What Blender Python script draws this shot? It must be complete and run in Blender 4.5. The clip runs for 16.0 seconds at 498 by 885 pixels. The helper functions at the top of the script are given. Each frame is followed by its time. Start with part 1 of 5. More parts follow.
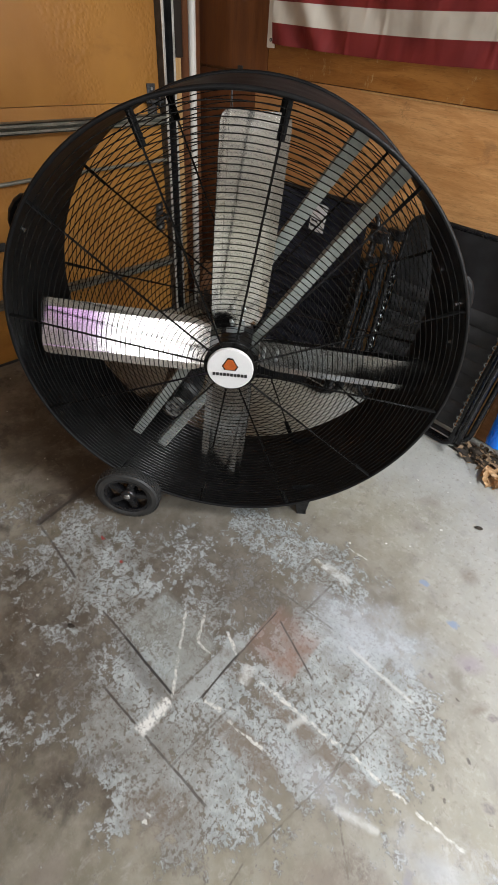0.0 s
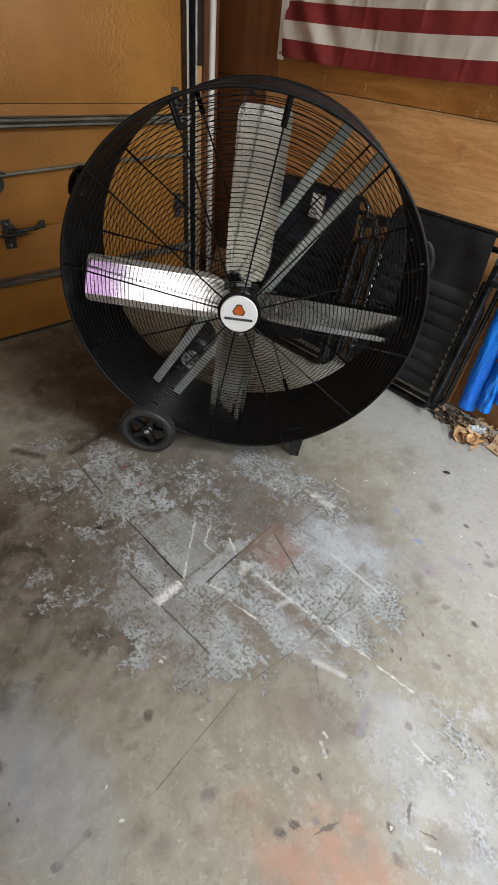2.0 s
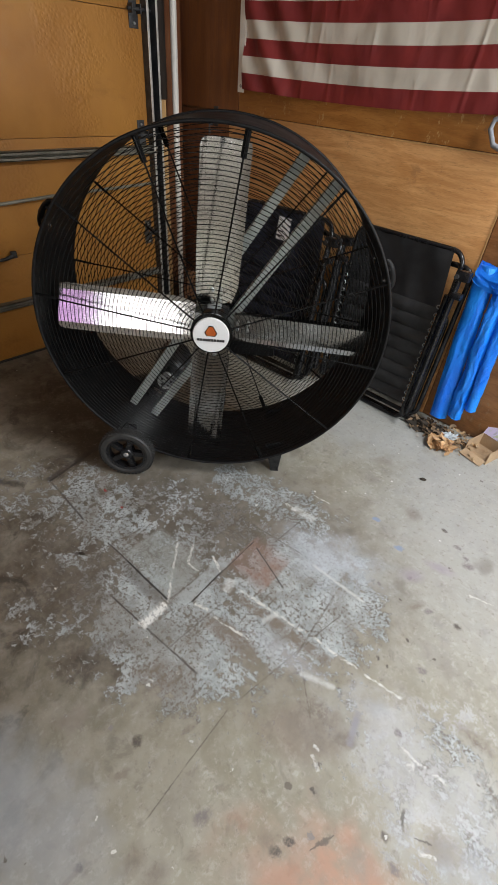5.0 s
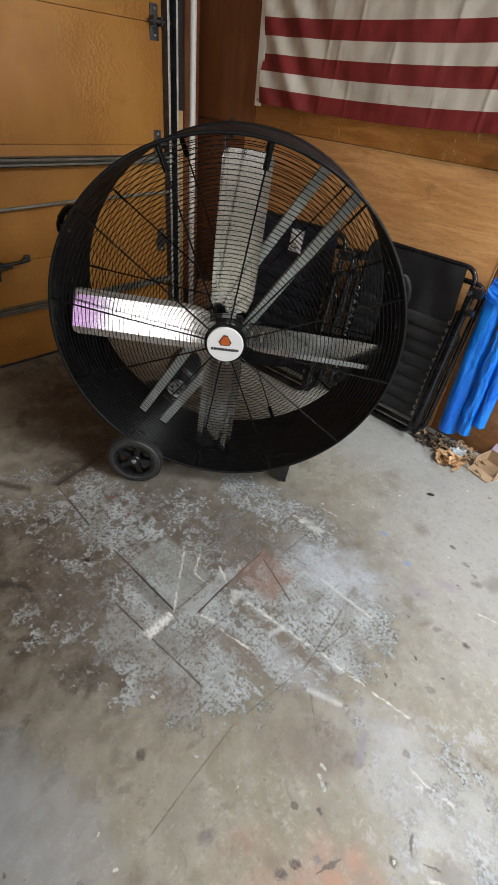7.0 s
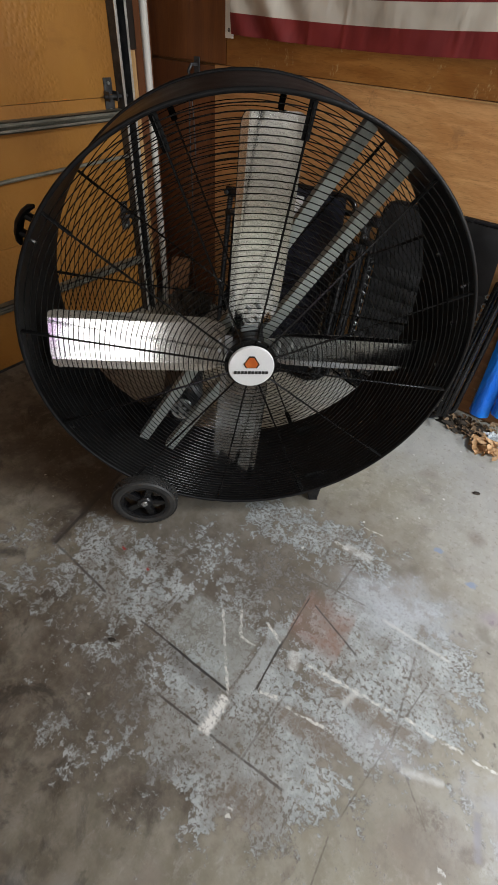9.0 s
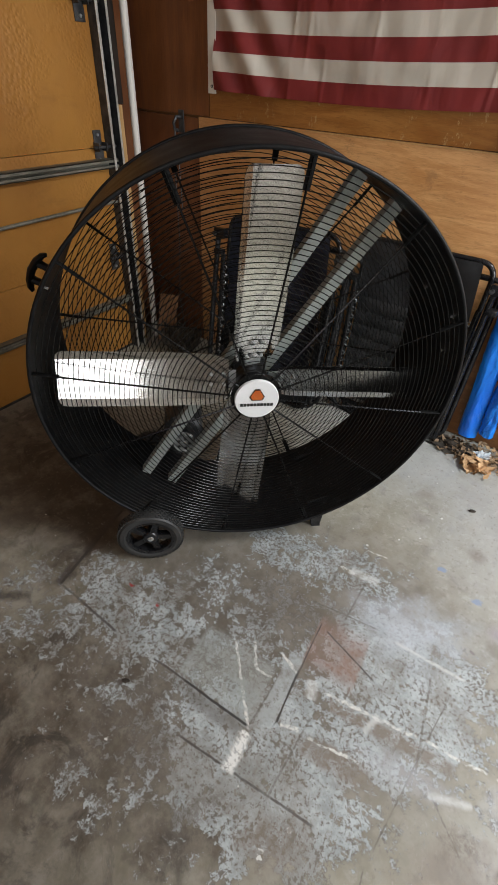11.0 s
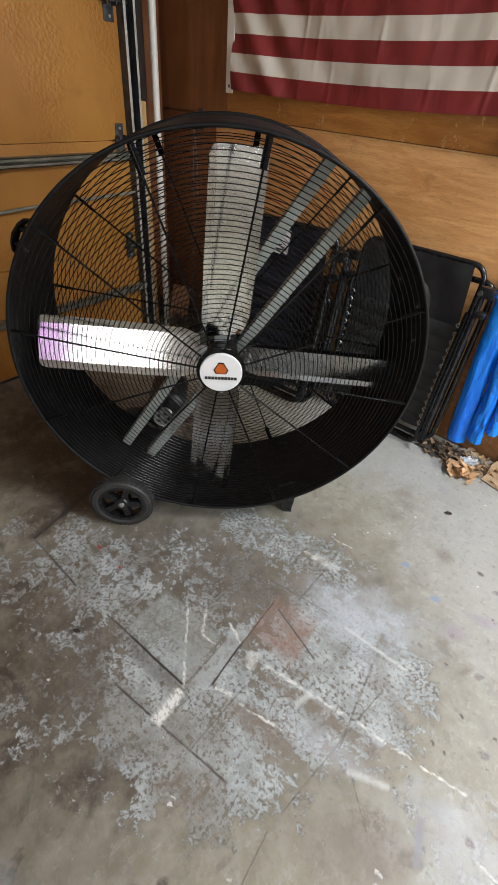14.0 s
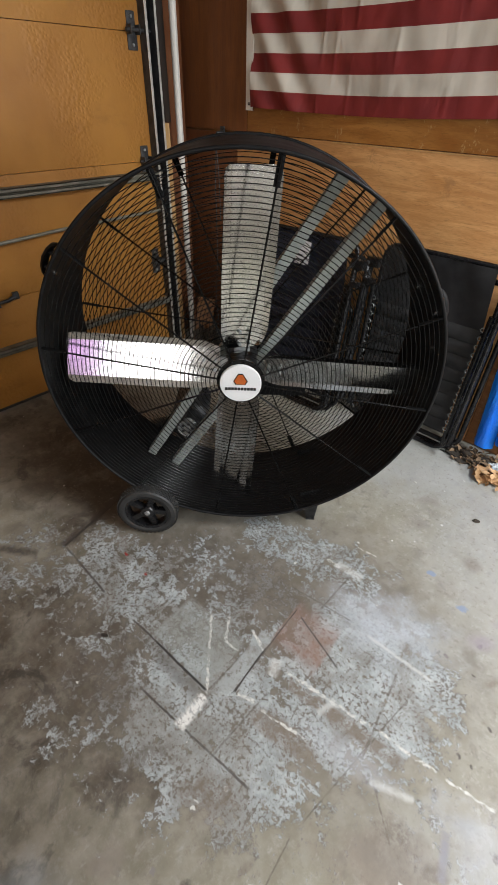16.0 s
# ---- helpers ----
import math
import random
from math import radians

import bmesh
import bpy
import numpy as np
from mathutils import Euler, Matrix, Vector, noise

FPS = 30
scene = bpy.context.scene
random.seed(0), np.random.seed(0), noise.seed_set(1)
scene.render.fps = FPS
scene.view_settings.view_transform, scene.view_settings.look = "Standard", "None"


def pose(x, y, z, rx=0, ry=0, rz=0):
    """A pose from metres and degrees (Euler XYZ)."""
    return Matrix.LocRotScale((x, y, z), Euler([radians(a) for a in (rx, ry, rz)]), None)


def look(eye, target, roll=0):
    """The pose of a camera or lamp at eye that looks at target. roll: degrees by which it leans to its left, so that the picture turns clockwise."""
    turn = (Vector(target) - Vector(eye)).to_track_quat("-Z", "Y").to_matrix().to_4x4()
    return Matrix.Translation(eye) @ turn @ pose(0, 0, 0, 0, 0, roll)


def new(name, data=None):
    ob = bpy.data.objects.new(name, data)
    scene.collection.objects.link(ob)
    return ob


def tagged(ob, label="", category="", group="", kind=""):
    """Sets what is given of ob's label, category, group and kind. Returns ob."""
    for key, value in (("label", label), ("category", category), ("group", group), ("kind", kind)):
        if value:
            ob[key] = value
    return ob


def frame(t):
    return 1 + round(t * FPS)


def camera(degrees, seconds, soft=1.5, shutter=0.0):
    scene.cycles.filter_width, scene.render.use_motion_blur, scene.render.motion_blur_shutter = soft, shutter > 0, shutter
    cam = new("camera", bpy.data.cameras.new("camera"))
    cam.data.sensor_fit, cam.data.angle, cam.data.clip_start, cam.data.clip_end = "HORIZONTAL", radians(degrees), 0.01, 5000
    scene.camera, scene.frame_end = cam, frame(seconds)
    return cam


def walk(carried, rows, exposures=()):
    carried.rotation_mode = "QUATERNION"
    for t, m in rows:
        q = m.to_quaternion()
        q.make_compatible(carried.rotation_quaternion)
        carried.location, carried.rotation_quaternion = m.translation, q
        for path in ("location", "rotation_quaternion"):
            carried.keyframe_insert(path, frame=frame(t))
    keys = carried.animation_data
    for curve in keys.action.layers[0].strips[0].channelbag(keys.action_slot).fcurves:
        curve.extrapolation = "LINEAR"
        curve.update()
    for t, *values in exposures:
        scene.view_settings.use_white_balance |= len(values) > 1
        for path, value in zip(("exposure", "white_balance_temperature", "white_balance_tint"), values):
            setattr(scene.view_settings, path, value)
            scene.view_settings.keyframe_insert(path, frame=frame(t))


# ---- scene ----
import functools

# ---- camera ----
cam = camera(57.95, 16.0, soft=1.15)
# seconds, eye x y z, yaw, pitch, lean
ROWS = [
    (0.0, -0.0101, 0.0156, 1.4425, 43.47, -42.81, 4.57),
    (0.5, 0.1671, 0.0118, 1.4347, 44.79, -42.62, 5.33),
    (1.0, 0.2508, -0.0511, 1.4631, 46.96, -42.20, 5.30),
    (1.5, 0.2751, -0.2059, 1.4520, 47.06, -41.40, 2.65),
    (2.0, 0.2772, -0.2615, 1.4494, 43.61, -41.94, 6.21),
    (2.5, 0.2782, -0.2750, 1.4647, 43.43, -41.54, 5.95),
    (3.0, 0.2911, -0.2683, 1.4590, 41.98, -41.12, 6.48),
    (3.5, 0.3069, -0.2720, 1.4731, 41.72, -40.32, 5.78),
    (4.0, 0.3125, -0.2593, 1.4639, 41.19, -40.19, 4.69),
    (6.5, 0.2892, -0.2777, 1.4698, 41.27, -38.28, 5.67),
    (7.0, 0.2706, -0.2838, 1.4625, 41.24, -38.40, 6.49),
    (7.5, 0.1903, -0.2233, 1.4309, 44.95, -40.15, 5.02),
    (8.0, 0.0362, -0.0676, 1.4201, 48.55, -43.20, 3.05),
    (8.5, -0.0821, -0.0372, 1.4242, 47.93, -44.02, 3.91),
    (9.0, -0.1654, -0.1331, 1.4595, 35.46, -43.65, 3.94),
    (11.5, -0.2207, -0.2084, 1.4824, 32.52, -39.64, 3.32),
    (12.0, -0.2218, -0.2280, 1.4787, 32.42, -39.25, 3.44),
    (12.5, -0.2085, -0.2330, 1.4814, 31.90, -39.11, 4.00),
    (13.0, -0.1877, -0.2302, 1.4752, 31.99, -39.04, 4.99),
    (13.5, -0.0842, -0.1883, 1.4676, 35.47, -39.03, 5.97),
    (14.0, 0.0231, -0.1536, 1.4417, 37.50, -39.03, 5.01),
    (14.5, 0.0621, -0.1507, 1.4593, 38.64, -38.95, 3.40),
    (15.0, 0.0748, -0.1425, 1.4660, 39.34, -38.86, 2.98),
    (15.5, 0.0632, -0.1451, 1.4663, 40.44, -38.52, 2.37),
    (16.0, 0.0565, -0.1470, 1.4621, 42.36, -38.24, 1.32),
]
walk(cam, [(t, pose(x, y, z, 90 + pitch, 0, yaw) @ pose(0, 0, 0, 0, 0, lean)) for t, x, y, z, yaw, pitch, lean in ROWS],
     exposures=[(0.0, 0.17), (0.5, -0.02), (1.0, -0.03), (7.5, -0.03), (8.5, -0.18), (9.2, -0.17), (11.5, 0.06), (14.0, 0.12), (16.0, 0.12)])

# ---- world and light ----
world = bpy.data.worlds.new("sky")
scene.world = world
world.use_nodes = True
wn = world.node_tree
sky = wn.nodes.new("ShaderNodeTexSky")
sky.sky_type = "NISHITA"
sky.sun_disc = False
sky.sun_elevation, sky.sun_rotation = radians(35), radians(60)
wn.links.new(sky.outputs[0], wn.nodes["Background"].inputs[0])
wn.nodes["Background"].inputs[1].default_value = 0.1

NORTH, WEST, EAST, SOUTH, CEIL = 2.02, -2.5, 2.6, -3.0, 2.75


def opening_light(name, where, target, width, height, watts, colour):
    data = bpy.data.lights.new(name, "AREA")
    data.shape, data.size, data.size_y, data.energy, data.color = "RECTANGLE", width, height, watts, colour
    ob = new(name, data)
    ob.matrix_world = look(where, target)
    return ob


opening_light("ceiling_strip_light", (1.10, 1.35, 2.62), (0.75, 1.15, 0.0), 1.2, 0.35, 62, (0.94, 0.965, 1.0))
opening_light("side_window_daylight", (2.58, 1.15, 1.62), (0.0, 0.75, 0.7), 1.4, 1.1, 76, (0.90, 0.955, 1.0))
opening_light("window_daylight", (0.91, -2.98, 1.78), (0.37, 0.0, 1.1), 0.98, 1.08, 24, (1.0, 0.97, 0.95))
# unseen coloured source of unknown kind, placed for the violet reflection on the blade
opening_light("violet_unseen_light", (-0.06, -2.97, 1.74), (-0.39, 0.0, 1.1), 0.70, 0.84, 2.4, (0.82, 0.38, 1.0))


# ---- helpers for meshes ----
def finish(bm, name, material, smooth=True):
    me = bpy.data.meshes.new(name)
    bmesh.ops.recalc_face_normals(bm, faces=bm.faces[:])
    bm.to_mesh(me)
    bm.free()
    for m in (material if isinstance(material, (list, tuple)) else [material]):
        me.materials.append(m)
    if smooth:
        me.shade_smooth()
        me.set_sharp_from_angle(angle=radians(38))
    return me


def part(name, bm, material, parent=None, label="", smooth=True):
    me = bm if isinstance(bm, bpy.types.Mesh) else finish(bm, name, material, smooth)
    ob = new(name, me)
    ob.parent = parent
    if label:
        tagged(ob, label)
    return ob


def thing(name, m, label, category, group="", kind=""):
    ob = new(name)
    ob.empty_display_size = 0.05
    ob.matrix_world = m
    return tagged(ob, label, category, group, kind)


def box(bm, x0, y0, z0, x1, y1, z1, bevel=0.0, m=None):
    made = bmesh.ops.create_cube(bm, size=1)["verts"]
    size = Vector((x1 - x0, y1 - y0, z1 - z0))
    mid = Vector(((x0 + x1) / 2, (y0 + y1) / 2, (z0 + z1) / 2))
    for v in made:
        v.co = Vector((v.co.x * size.x, v.co.y * size.y, v.co.z * size.z)) + mid
    if bevel:
        edges = list({e for v in made for e in v.link_edges})
        r = bmesh.ops.bevel(bm, geom=edges, offset=bevel, segments=2, affect="EDGES", profile=0.7)
        made = list({v for f in r["faces"] for v in f.verts} | {v for v in made if v.is_valid})
    if m is not None:
        bmesh.ops.transform(bm, matrix=m, verts=[v for v in made if v.is_valid])
    return bm


def boxes(*rows, bevel=0.0):
    bm = bmesh.new()
    for r in rows:
        box(bm, *r, bevel=bevel)
    return bm


def tube(bm, points, radius, sides=8, closed=False, squash=None):
    """A round bar along points; radius a number or a list; squash: (width, height) factors."""
    pts = [Vector(p) for p in points]
    n = len(pts)
    rings, up = [], None
    for i, p in enumerate(pts):
        a = pts[(i - 1) % n] if closed or i else pts[0]
        b = pts[(i + 1) % n] if closed or i < n - 1 else pts[-1]
        d = (b - a).normalized()
        if up is None:
            up = Vector((0, 0, 1)) if abs(d.z) < 0.9 else Vector((0, 1, 0))
        side = d.cross(up).normalized()
        up = side.cross(d).normalized()
        r = radius[i] if isinstance(radius, (list, tuple)) else radius
        w, h = squash or (1, 1)
        rings.append([bm.verts.new(p + r * (w * math.cos(k * math.tau / sides) * side + h * math.sin(k * math.tau / sides) * up)) for k in range(sides)])
    for i in range(n if closed else n - 1):
        a, b = rings[i], rings[(i + 1) % n]
        for k in range(sides):
            bm.faces.new((a[k], a[(k + 1) % sides], b[(k + 1) % sides], b[k]))
    if not closed:
        bm.faces.new(rings[0][::-1])
        bm.faces.new(rings[-1])
    return bm


def lathe(bm, profile, segs=64, centre=(0, 0, 0), closed=True):
    """Turns (radius, depth) pairs round an axis along y."""
    c = Vector(centre)
    rings = []
    for r, y in profile:
        rings.append([bm.verts.new(c + Vector((r * math.cos(k * math.tau / segs), y, r * math.sin(k * math.tau / segs)))) for k in range(segs)])
    n = len(rings)
    for i in range(n if closed else n - 1):
        a, b = rings[i], rings[(i + 1) % n]
        for k in range(segs):
            bm.faces.new((a[k], a[(k + 1) % segs], b[(k + 1) % segs], b[k]))
    return bm


def disc(bm, r, y0, y1, segs=40, centre=(0, 0, 0)):
    """A solid round plate along y."""
    lathe(bm, [(0.0005, y0), (r * 0.97, y0), (r, y0 + (y1 - y0) * 0.3), (r, y1), (0.0005, y1)], segs, centre, closed=False)
    return bm


def rounded(x0, z0, x1, z1, r, y=0.0, n=5):
    """Points round a rectangle with round corners, in the plane y."""
    out = []
    for cx, cz, a in ((x1 - r, z1 - r, 0), (x0 + r, z1 - r, 90), (x0 + r, z0 + r, 180), (x1 - r, z0 + r, 270)):
        for i in range(n + 1):
            t = radians(a + 90 * i / n)
            out.append((cx + r * math.cos(t), y, cz + r * math.sin(t)))
    return out


# ---- materials ----
class Graph:
    """Short hand for a node material."""

    def __init__(self, name):
        self.mat = bpy.data.materials.new(name)
        self.mat.use_nodes = True
        self.tree = self.mat.node_tree
        self.bsdf = self.tree.nodes["Principled BSDF"]
        self.pos = self.node("ShaderNodeTexCoord").outputs["Object"]

    def node(self, kind, **props):
        n = self.tree.nodes.new(kind)
        for k, v in props.items():
            setattr(n, k, v)
        return n

    def put(self, socket, value):
        if isinstance(value, bpy.types.NodeSocket):
            self.tree.links.new(value, socket)
        elif value is not None:
            socket.default_value = (*value, 1.0) if isinstance(value, tuple) and len(value) == 3 and socket.type == "RGBA" else value
        return socket

    def noise(self, scale, detail=4, rough=0.55, vec=None, stretch=None, warp=0.0):
        v = vec or self.pos
        if stretch:
            m = self.node("ShaderNodeMapping")
            self.put(m.inputs[0], v)
            m.inputs["Scale"].default_value = stretch
            v = m.outputs[0]
        n = self.node("ShaderNodeTexNoise")
        self.put(n.inputs["Vector"], v)
        n.inputs["Scale"].default_value, n.inputs["Detail"].default_value = scale, detail
        n.inputs["Roughness"].default_value, n.inputs["Distortion"].default_value = rough, warp
        return n.outputs["Fac"]

    def ramp(self, value, a, b, lo=0.0, hi=1.0):
        n = self.node("ShaderNodeMapRange")
        n.interpolation_type = "SMOOTHSTEP"
        for k, v in zip(range(5), (value, a, b, lo, hi)):
            self.put(n.inputs[k], v)
        return n.outputs[0]

    def math(self, op, a, b=0.0):
        n = self.node("ShaderNodeMath", operation=op)
        self.put(n.inputs[0], a), self.put(n.inputs[1], b)
        return n.outputs[0]

    def mix(self, fac, a, b):
        n = self.node("ShaderNodeMix", data_type="RGBA")
        self.put(n.inputs[0], fac), self.put(n.inputs[6], a), self.put(n.inputs[7], b)
        return n.outputs[2]

    def bump(self, height, strength=0.3, distance=0.002):
        n = self.node("ShaderNodeBump")
        n.inputs["Strength"].default_value, n.inputs["Distance"].default_value = strength, distance
        self.put(n.inputs["Height"], height)
        self.put(self.bsdf.inputs["Normal"], n.outputs[0])

    def out(self, colour=None, rough=None, metal=None, **more):
        self.put(self.bsdf.inputs["Base Color"], colour)
        self.put(self.bsdf.inputs["Roughness"], rough)
        self.put(self.bsdf.inputs["Metallic"], metal)
        for k, v in more.items():
            self.put(self.bsdf.inputs[k.replace("_", " ")], v)
        return self.mat


def plain(name, c1, c2, scale=8.0, rough=(0.45, 0.6), metal=0.0, bump=0.15, fine=120.0, depth=0.001, stretch=None, gloss=0.5):
    g = Graph(name)
    big = g.noise(scale, 5, stretch=stretch)
    small = g.noise(fine, 3, stretch=stretch)
    both = g.math("ADD", g.math("MULTIPLY", big, 0.7), g.math("MULTIPLY", small, 0.3))
    f = g.ramp(both, 0.35, 0.65)
    g.bump(small, bump, depth)
    return g.out(g.mix(f, c1, c2), g.ramp(both, 0.3, 0.7, *rough), metal, Specular_IOR_Level=gloss)


def wood(name, c1, c2, along=(1, 6, 30), rough=(0.4, 0.6), scuff=None, scale=2.2, blots=0.45, stain=None):
    g = Graph(name)
    grain = g.noise(scale, 6, 0.6, stretch=along, warp=1.2)
    fibre = g.noise(scale * 14, 3, 0.6, stretch=along)
    blot = g.noise(1.7, 3)
    f = g.ramp(g.math("ADD", g.math("MULTIPLY", grain, 0.75), g.math("MULTIPLY", fibre, 0.25)), 0.36, 0.66)
    col = g.mix(f, c1, c2)
    col = g.mix(g.ramp(blot, 0.42, 0.7, 0, blots), col, tuple(v * 0.6 for v in c1))
    if stain:
        spots = g.math("MULTIPLY", g.ramp(g.noise(13, 6, 0.7), 0.56, 0.66, 0, 0.6), g.ramp(g.noise(2.4, 3), 0.48, 0.62))
        col = g.mix(spots, col, stain)
    if scuff:
        s = g.math("MULTIPLY", g.ramp(g.noise(34, 7, 0.72, stretch=(1.0, 1.0, 0.45)), 0.575, 0.64, 0, 0.8), g.ramp(g.noise(5, 3), 0.40, 0.6))
        col = g.mix(s, col, scuff)
    streak = g.noise(scale * 5, 5, 0.7, stretch=tuple(v * (0.6 if v == min(along) else 1.5) for v in along), warp=0.6)
    col = g.mix(g.ramp(streak, 0.52, 0.66, 0, 0.4), col, tuple(v * 0.55 for v in c1))
    g.bump(fibre, 0.2, 0.0008)
    return g.out(col, g.ramp(grain, 0.3, 0.7, *rough))


M_black = plain("black_powder_coat", (0.0035, 0.0035, 0.004), (0.008, 0.008, 0.0085), 14, (0.40, 0.52), 0.0, 0.12, 260, gloss=0.22)
M_wire = plain("black_guard_wire", (0.003, 0.003, 0.003), (0.006, 0.006, 0.006), 20, (0.20, 0.30), 0.0, 0.05, 200, gloss=0.24)
M_matte = plain("matte_black_clip", (0.003, 0.003, 0.003), (0.007, 0.007, 0.007), 20, (0.7, 0.85), 0.0, 0.1, 200, gloss=0.12)
M_rubber = plain("tyre_rubber", (0.018, 0.018, 0.018), (0.042, 0.0415, 0.040), 20, (0.5, 0.65), 0.0, 0.3, 180)
M_plastic = plain("black_plastic", (0.006, 0.006, 0.007), (0.012, 0.012, 0.013), 15, (0.22, 0.34), 0.0, 0.08, 200)
M_steel = plain("galvanised_steel", (0.36, 0.38, 0.38), (0.52, 0.54, 0.54), 30, (0.34, 0.5), 0.85, 0.1, 160)
M_rail = plain("grey_painted_rail", (0.31, 0.34, 0.32), (0.40, 0.43, 0.405), 10, (0.42, 0.55), 0.1, 0.08, 160)
M_strut = plain("weathered_strut_steel", (0.14, 0.137, 0.11), (0.26, 0.248, 0.20), 9, (0.45, 0.65), 0.25, 0.15, 90)
M_chrome = plain("bright_bolt_steel", (0.6, 0.6, 0.6), (0.75, 0.75, 0.74), 30, (0.16, 0.28), 1.0, 0.05, 100)
M_dark_steel = plain("blackened_hardware", (0.035, 0.036, 0.038), (0.09, 0.09, 0.09), 22, (0.4, 0.6), 0.5, 0.2, 120)
M_white = plain("white_badge_enamel", (0.72, 0.72, 0.72), (0.78, 0.78, 0.78), 10, (0.3, 0.4), 0.0, 0.03, 200)
M_orange = plain("orange_emblem", (0.75, 0.17, 0.035), (0.85, 0.24, 0.05), 30, (0.35, 0.45), 0.0, 0.03, 200)
M_ink = plain("dark_ink", (0.012, 0.012, 0.014), (0.02, 0.02, 0.02), 30, (0.4, 0.5), 0.0, 0.03, 200)
M_pvc = plain("aged_white_pvc", (0.64, 0.61, 0.55), (0.78, 0.75, 0.69), 6, (0.35, 0.5), 0.0, 0.1, 90, stretch=(1, 1, 0.3))
M_track = plain("track_steel", (0.45, 0.44, 0.40), (0.66, 0.65, 0.60), 12, (0.35, 0.5), 0.5, 0.1, 90)
M_ply = wood("varnished_plywood", (0.50, 0.236, 0.080), (0.68, 0.370, 0.148), along=(1.2, 1, 9), rough=(0.33, 0.5), blots=0.25, stain=(0.22, 0.11, 0.05))
M_upper = wood("scuffed_upper_plywood", (0.34, 0.130, 0.026), (0.50, 0.225, 0.052), along=(1.2, 1, 8), scuff=(0.54, 0.36, 0.16), stain=(0.10, 0.05, 0.03))
M_dark_ply = wood("dark_brown_panel", (0.15, 0.048, 0.014), (0.22, 0.078, 0.023), along=(8, 1, 0.9))
M_red_ply = wood("reddish_upper_panel", (0.19, 0.062, 0.017), (0.28, 0.102, 0.028), along=(8, 1, 0.9))
M_brown = wood("brown_board", (0.17, 0.075, 0.024), (0.30, 0.14, 0.045), along=(1.2, 1, 6), scuff=(0.40, 0.28, 0.15))
M_dark_timber = wood("near_black_timber", (0.014, 0.009, 0.006), (0.035, 0.022, 0.014), along=(10, 10, 1))
M_low = wood("dark_brown_low_board", (0.22, 0.092, 0.030), (0.36, 0.165, 0.058), along=(1.2, 1, 6), scuff=(0.30, 0.19, 0.10))
M_pine = wood("pale_pine", (0.50, 0.28, 0.10), (0.62, 0.38, 0.16), along=(14, 14, 1))
M_scrap = wood("scrap_timber", (0.34, 0.22, 0.11), (0.48, 0.33, 0.18), along=(10, 10, 1))
M_plaster = plain("painted_board_wall", (0.50, 0.47, 0.42), (0.60, 0.57, 0.51), 1.5, (0.7, 0.85), 0.0, 0.2, 60)
M_fabric = plain("black_sling_mesh", (0.024, 0.024, 0.026), (0.052, 0.052, 0.056), 9, (0.62, 0.8), 0.0, 0.35, 420)
M_pad = plain("worn_black_padding", (0.034, 0.034, 0.036), (0.072, 0.072, 0.076), 9, (0.55, 0.75), 0.0, 0.35, 300)
M_navy = plain("navy_sling_mesh", (0.016, 0.019, 0.036), (0.040, 0.045, 0.07), 9, (0.6, 0.75), 0.0, 0.35, 420)
M_cord = plain("grey_lacing_cord", (0.035, 0.035, 0.036), (0.10, 0.10, 0.10), 40, (0.5, 0.65), 0.0, 0.2, 300)
M_frame = plain("black_tube_paint", (0.007, 0.007, 0.008), (0.014, 0.014, 0.015), 12, (0.2, 0.32), 0.0, 0.04, 150, gloss=0.4)
M_card = plain("brown_cardboard", (0.36, 0.25, 0.15), (0.46, 0.33, 0.20), 14, (0.7, 0.85), 0.0, 0.2, 140)
M_leafo = plain("dry_orange_leaf", (0.42, 0.235, 0.10), (0.64, 0.42, 0.225), 26, (0.6, 0.8), 0.0, 0.3, 160)
M_leafb = plain("dry_brown_leaf", (0.10, 0.06, 0.03), (0.28, 0.19, 0.11), 26, (0.7, 0.85), 0.0, 0.3, 160)
M_dirt = plain("dark_dirt", (0.02, 0.016, 0.012), (0.07, 0.055, 0.04), 40, (0.85, 0.95), 0.0, 0.6, 200, 0.004)
M_canvas = plain("bleached_heading_canvas", (0.70, 0.67, 0.60), (0.80, 0.77, 0.70), 12, (0.7, 0.85), 0.0, 0.25, 300)
M_tag = plain("white_paper_tag", (0.66, 0.66, 0.66), (0.76, 0.76, 0.75), 30, (0.6, 0.7), 0.0, 0.1, 200)
M_paper = plain("pale_blue_paper", (0.42, 0.50, 0.56), (0.62, 0.64, 0.64), 22, (0.6, 0.75), 0.0, 0.2, 160)
M_grey_pipe = plain("grey_plastic_hook", (0.17, 0.18, 0.20), (0.26, 0.27, 0.29), 12, (0.35, 0.5), 0.0, 0.06, 160)
M_asphalt = plain("driveway_asphalt", (0.045, 0.045, 0.045), (0.065, 0.064, 0.062), 2, (0.8, 0.9), 0.0, 0.4, 60)


def flag_cloth(name, c1, c2):
    g = Graph(name)
    weave = g.noise(500, 2)
    crease = g.noise(16, 4, 0.6, stretch=(1.0, 1.0, 0.45), warp=1.4)
    fold = g.noise(5, 3, 0.5, stretch=(1.4, 1.0, 0.8), warp=0.8)
    h = g.math("ADD", g.math("MULTIPLY", crease, 0.16), g.math("ADD", fold, g.math("MULTIPLY", weave, 0.03)))
    g.bump(h, 0.5, 0.012)
    return g.out(g.mix(g.ramp(fold, 0.35, 0.65), c1, c2), g.ramp(crease, 0.3, 0.7, 0.55, 0.7))


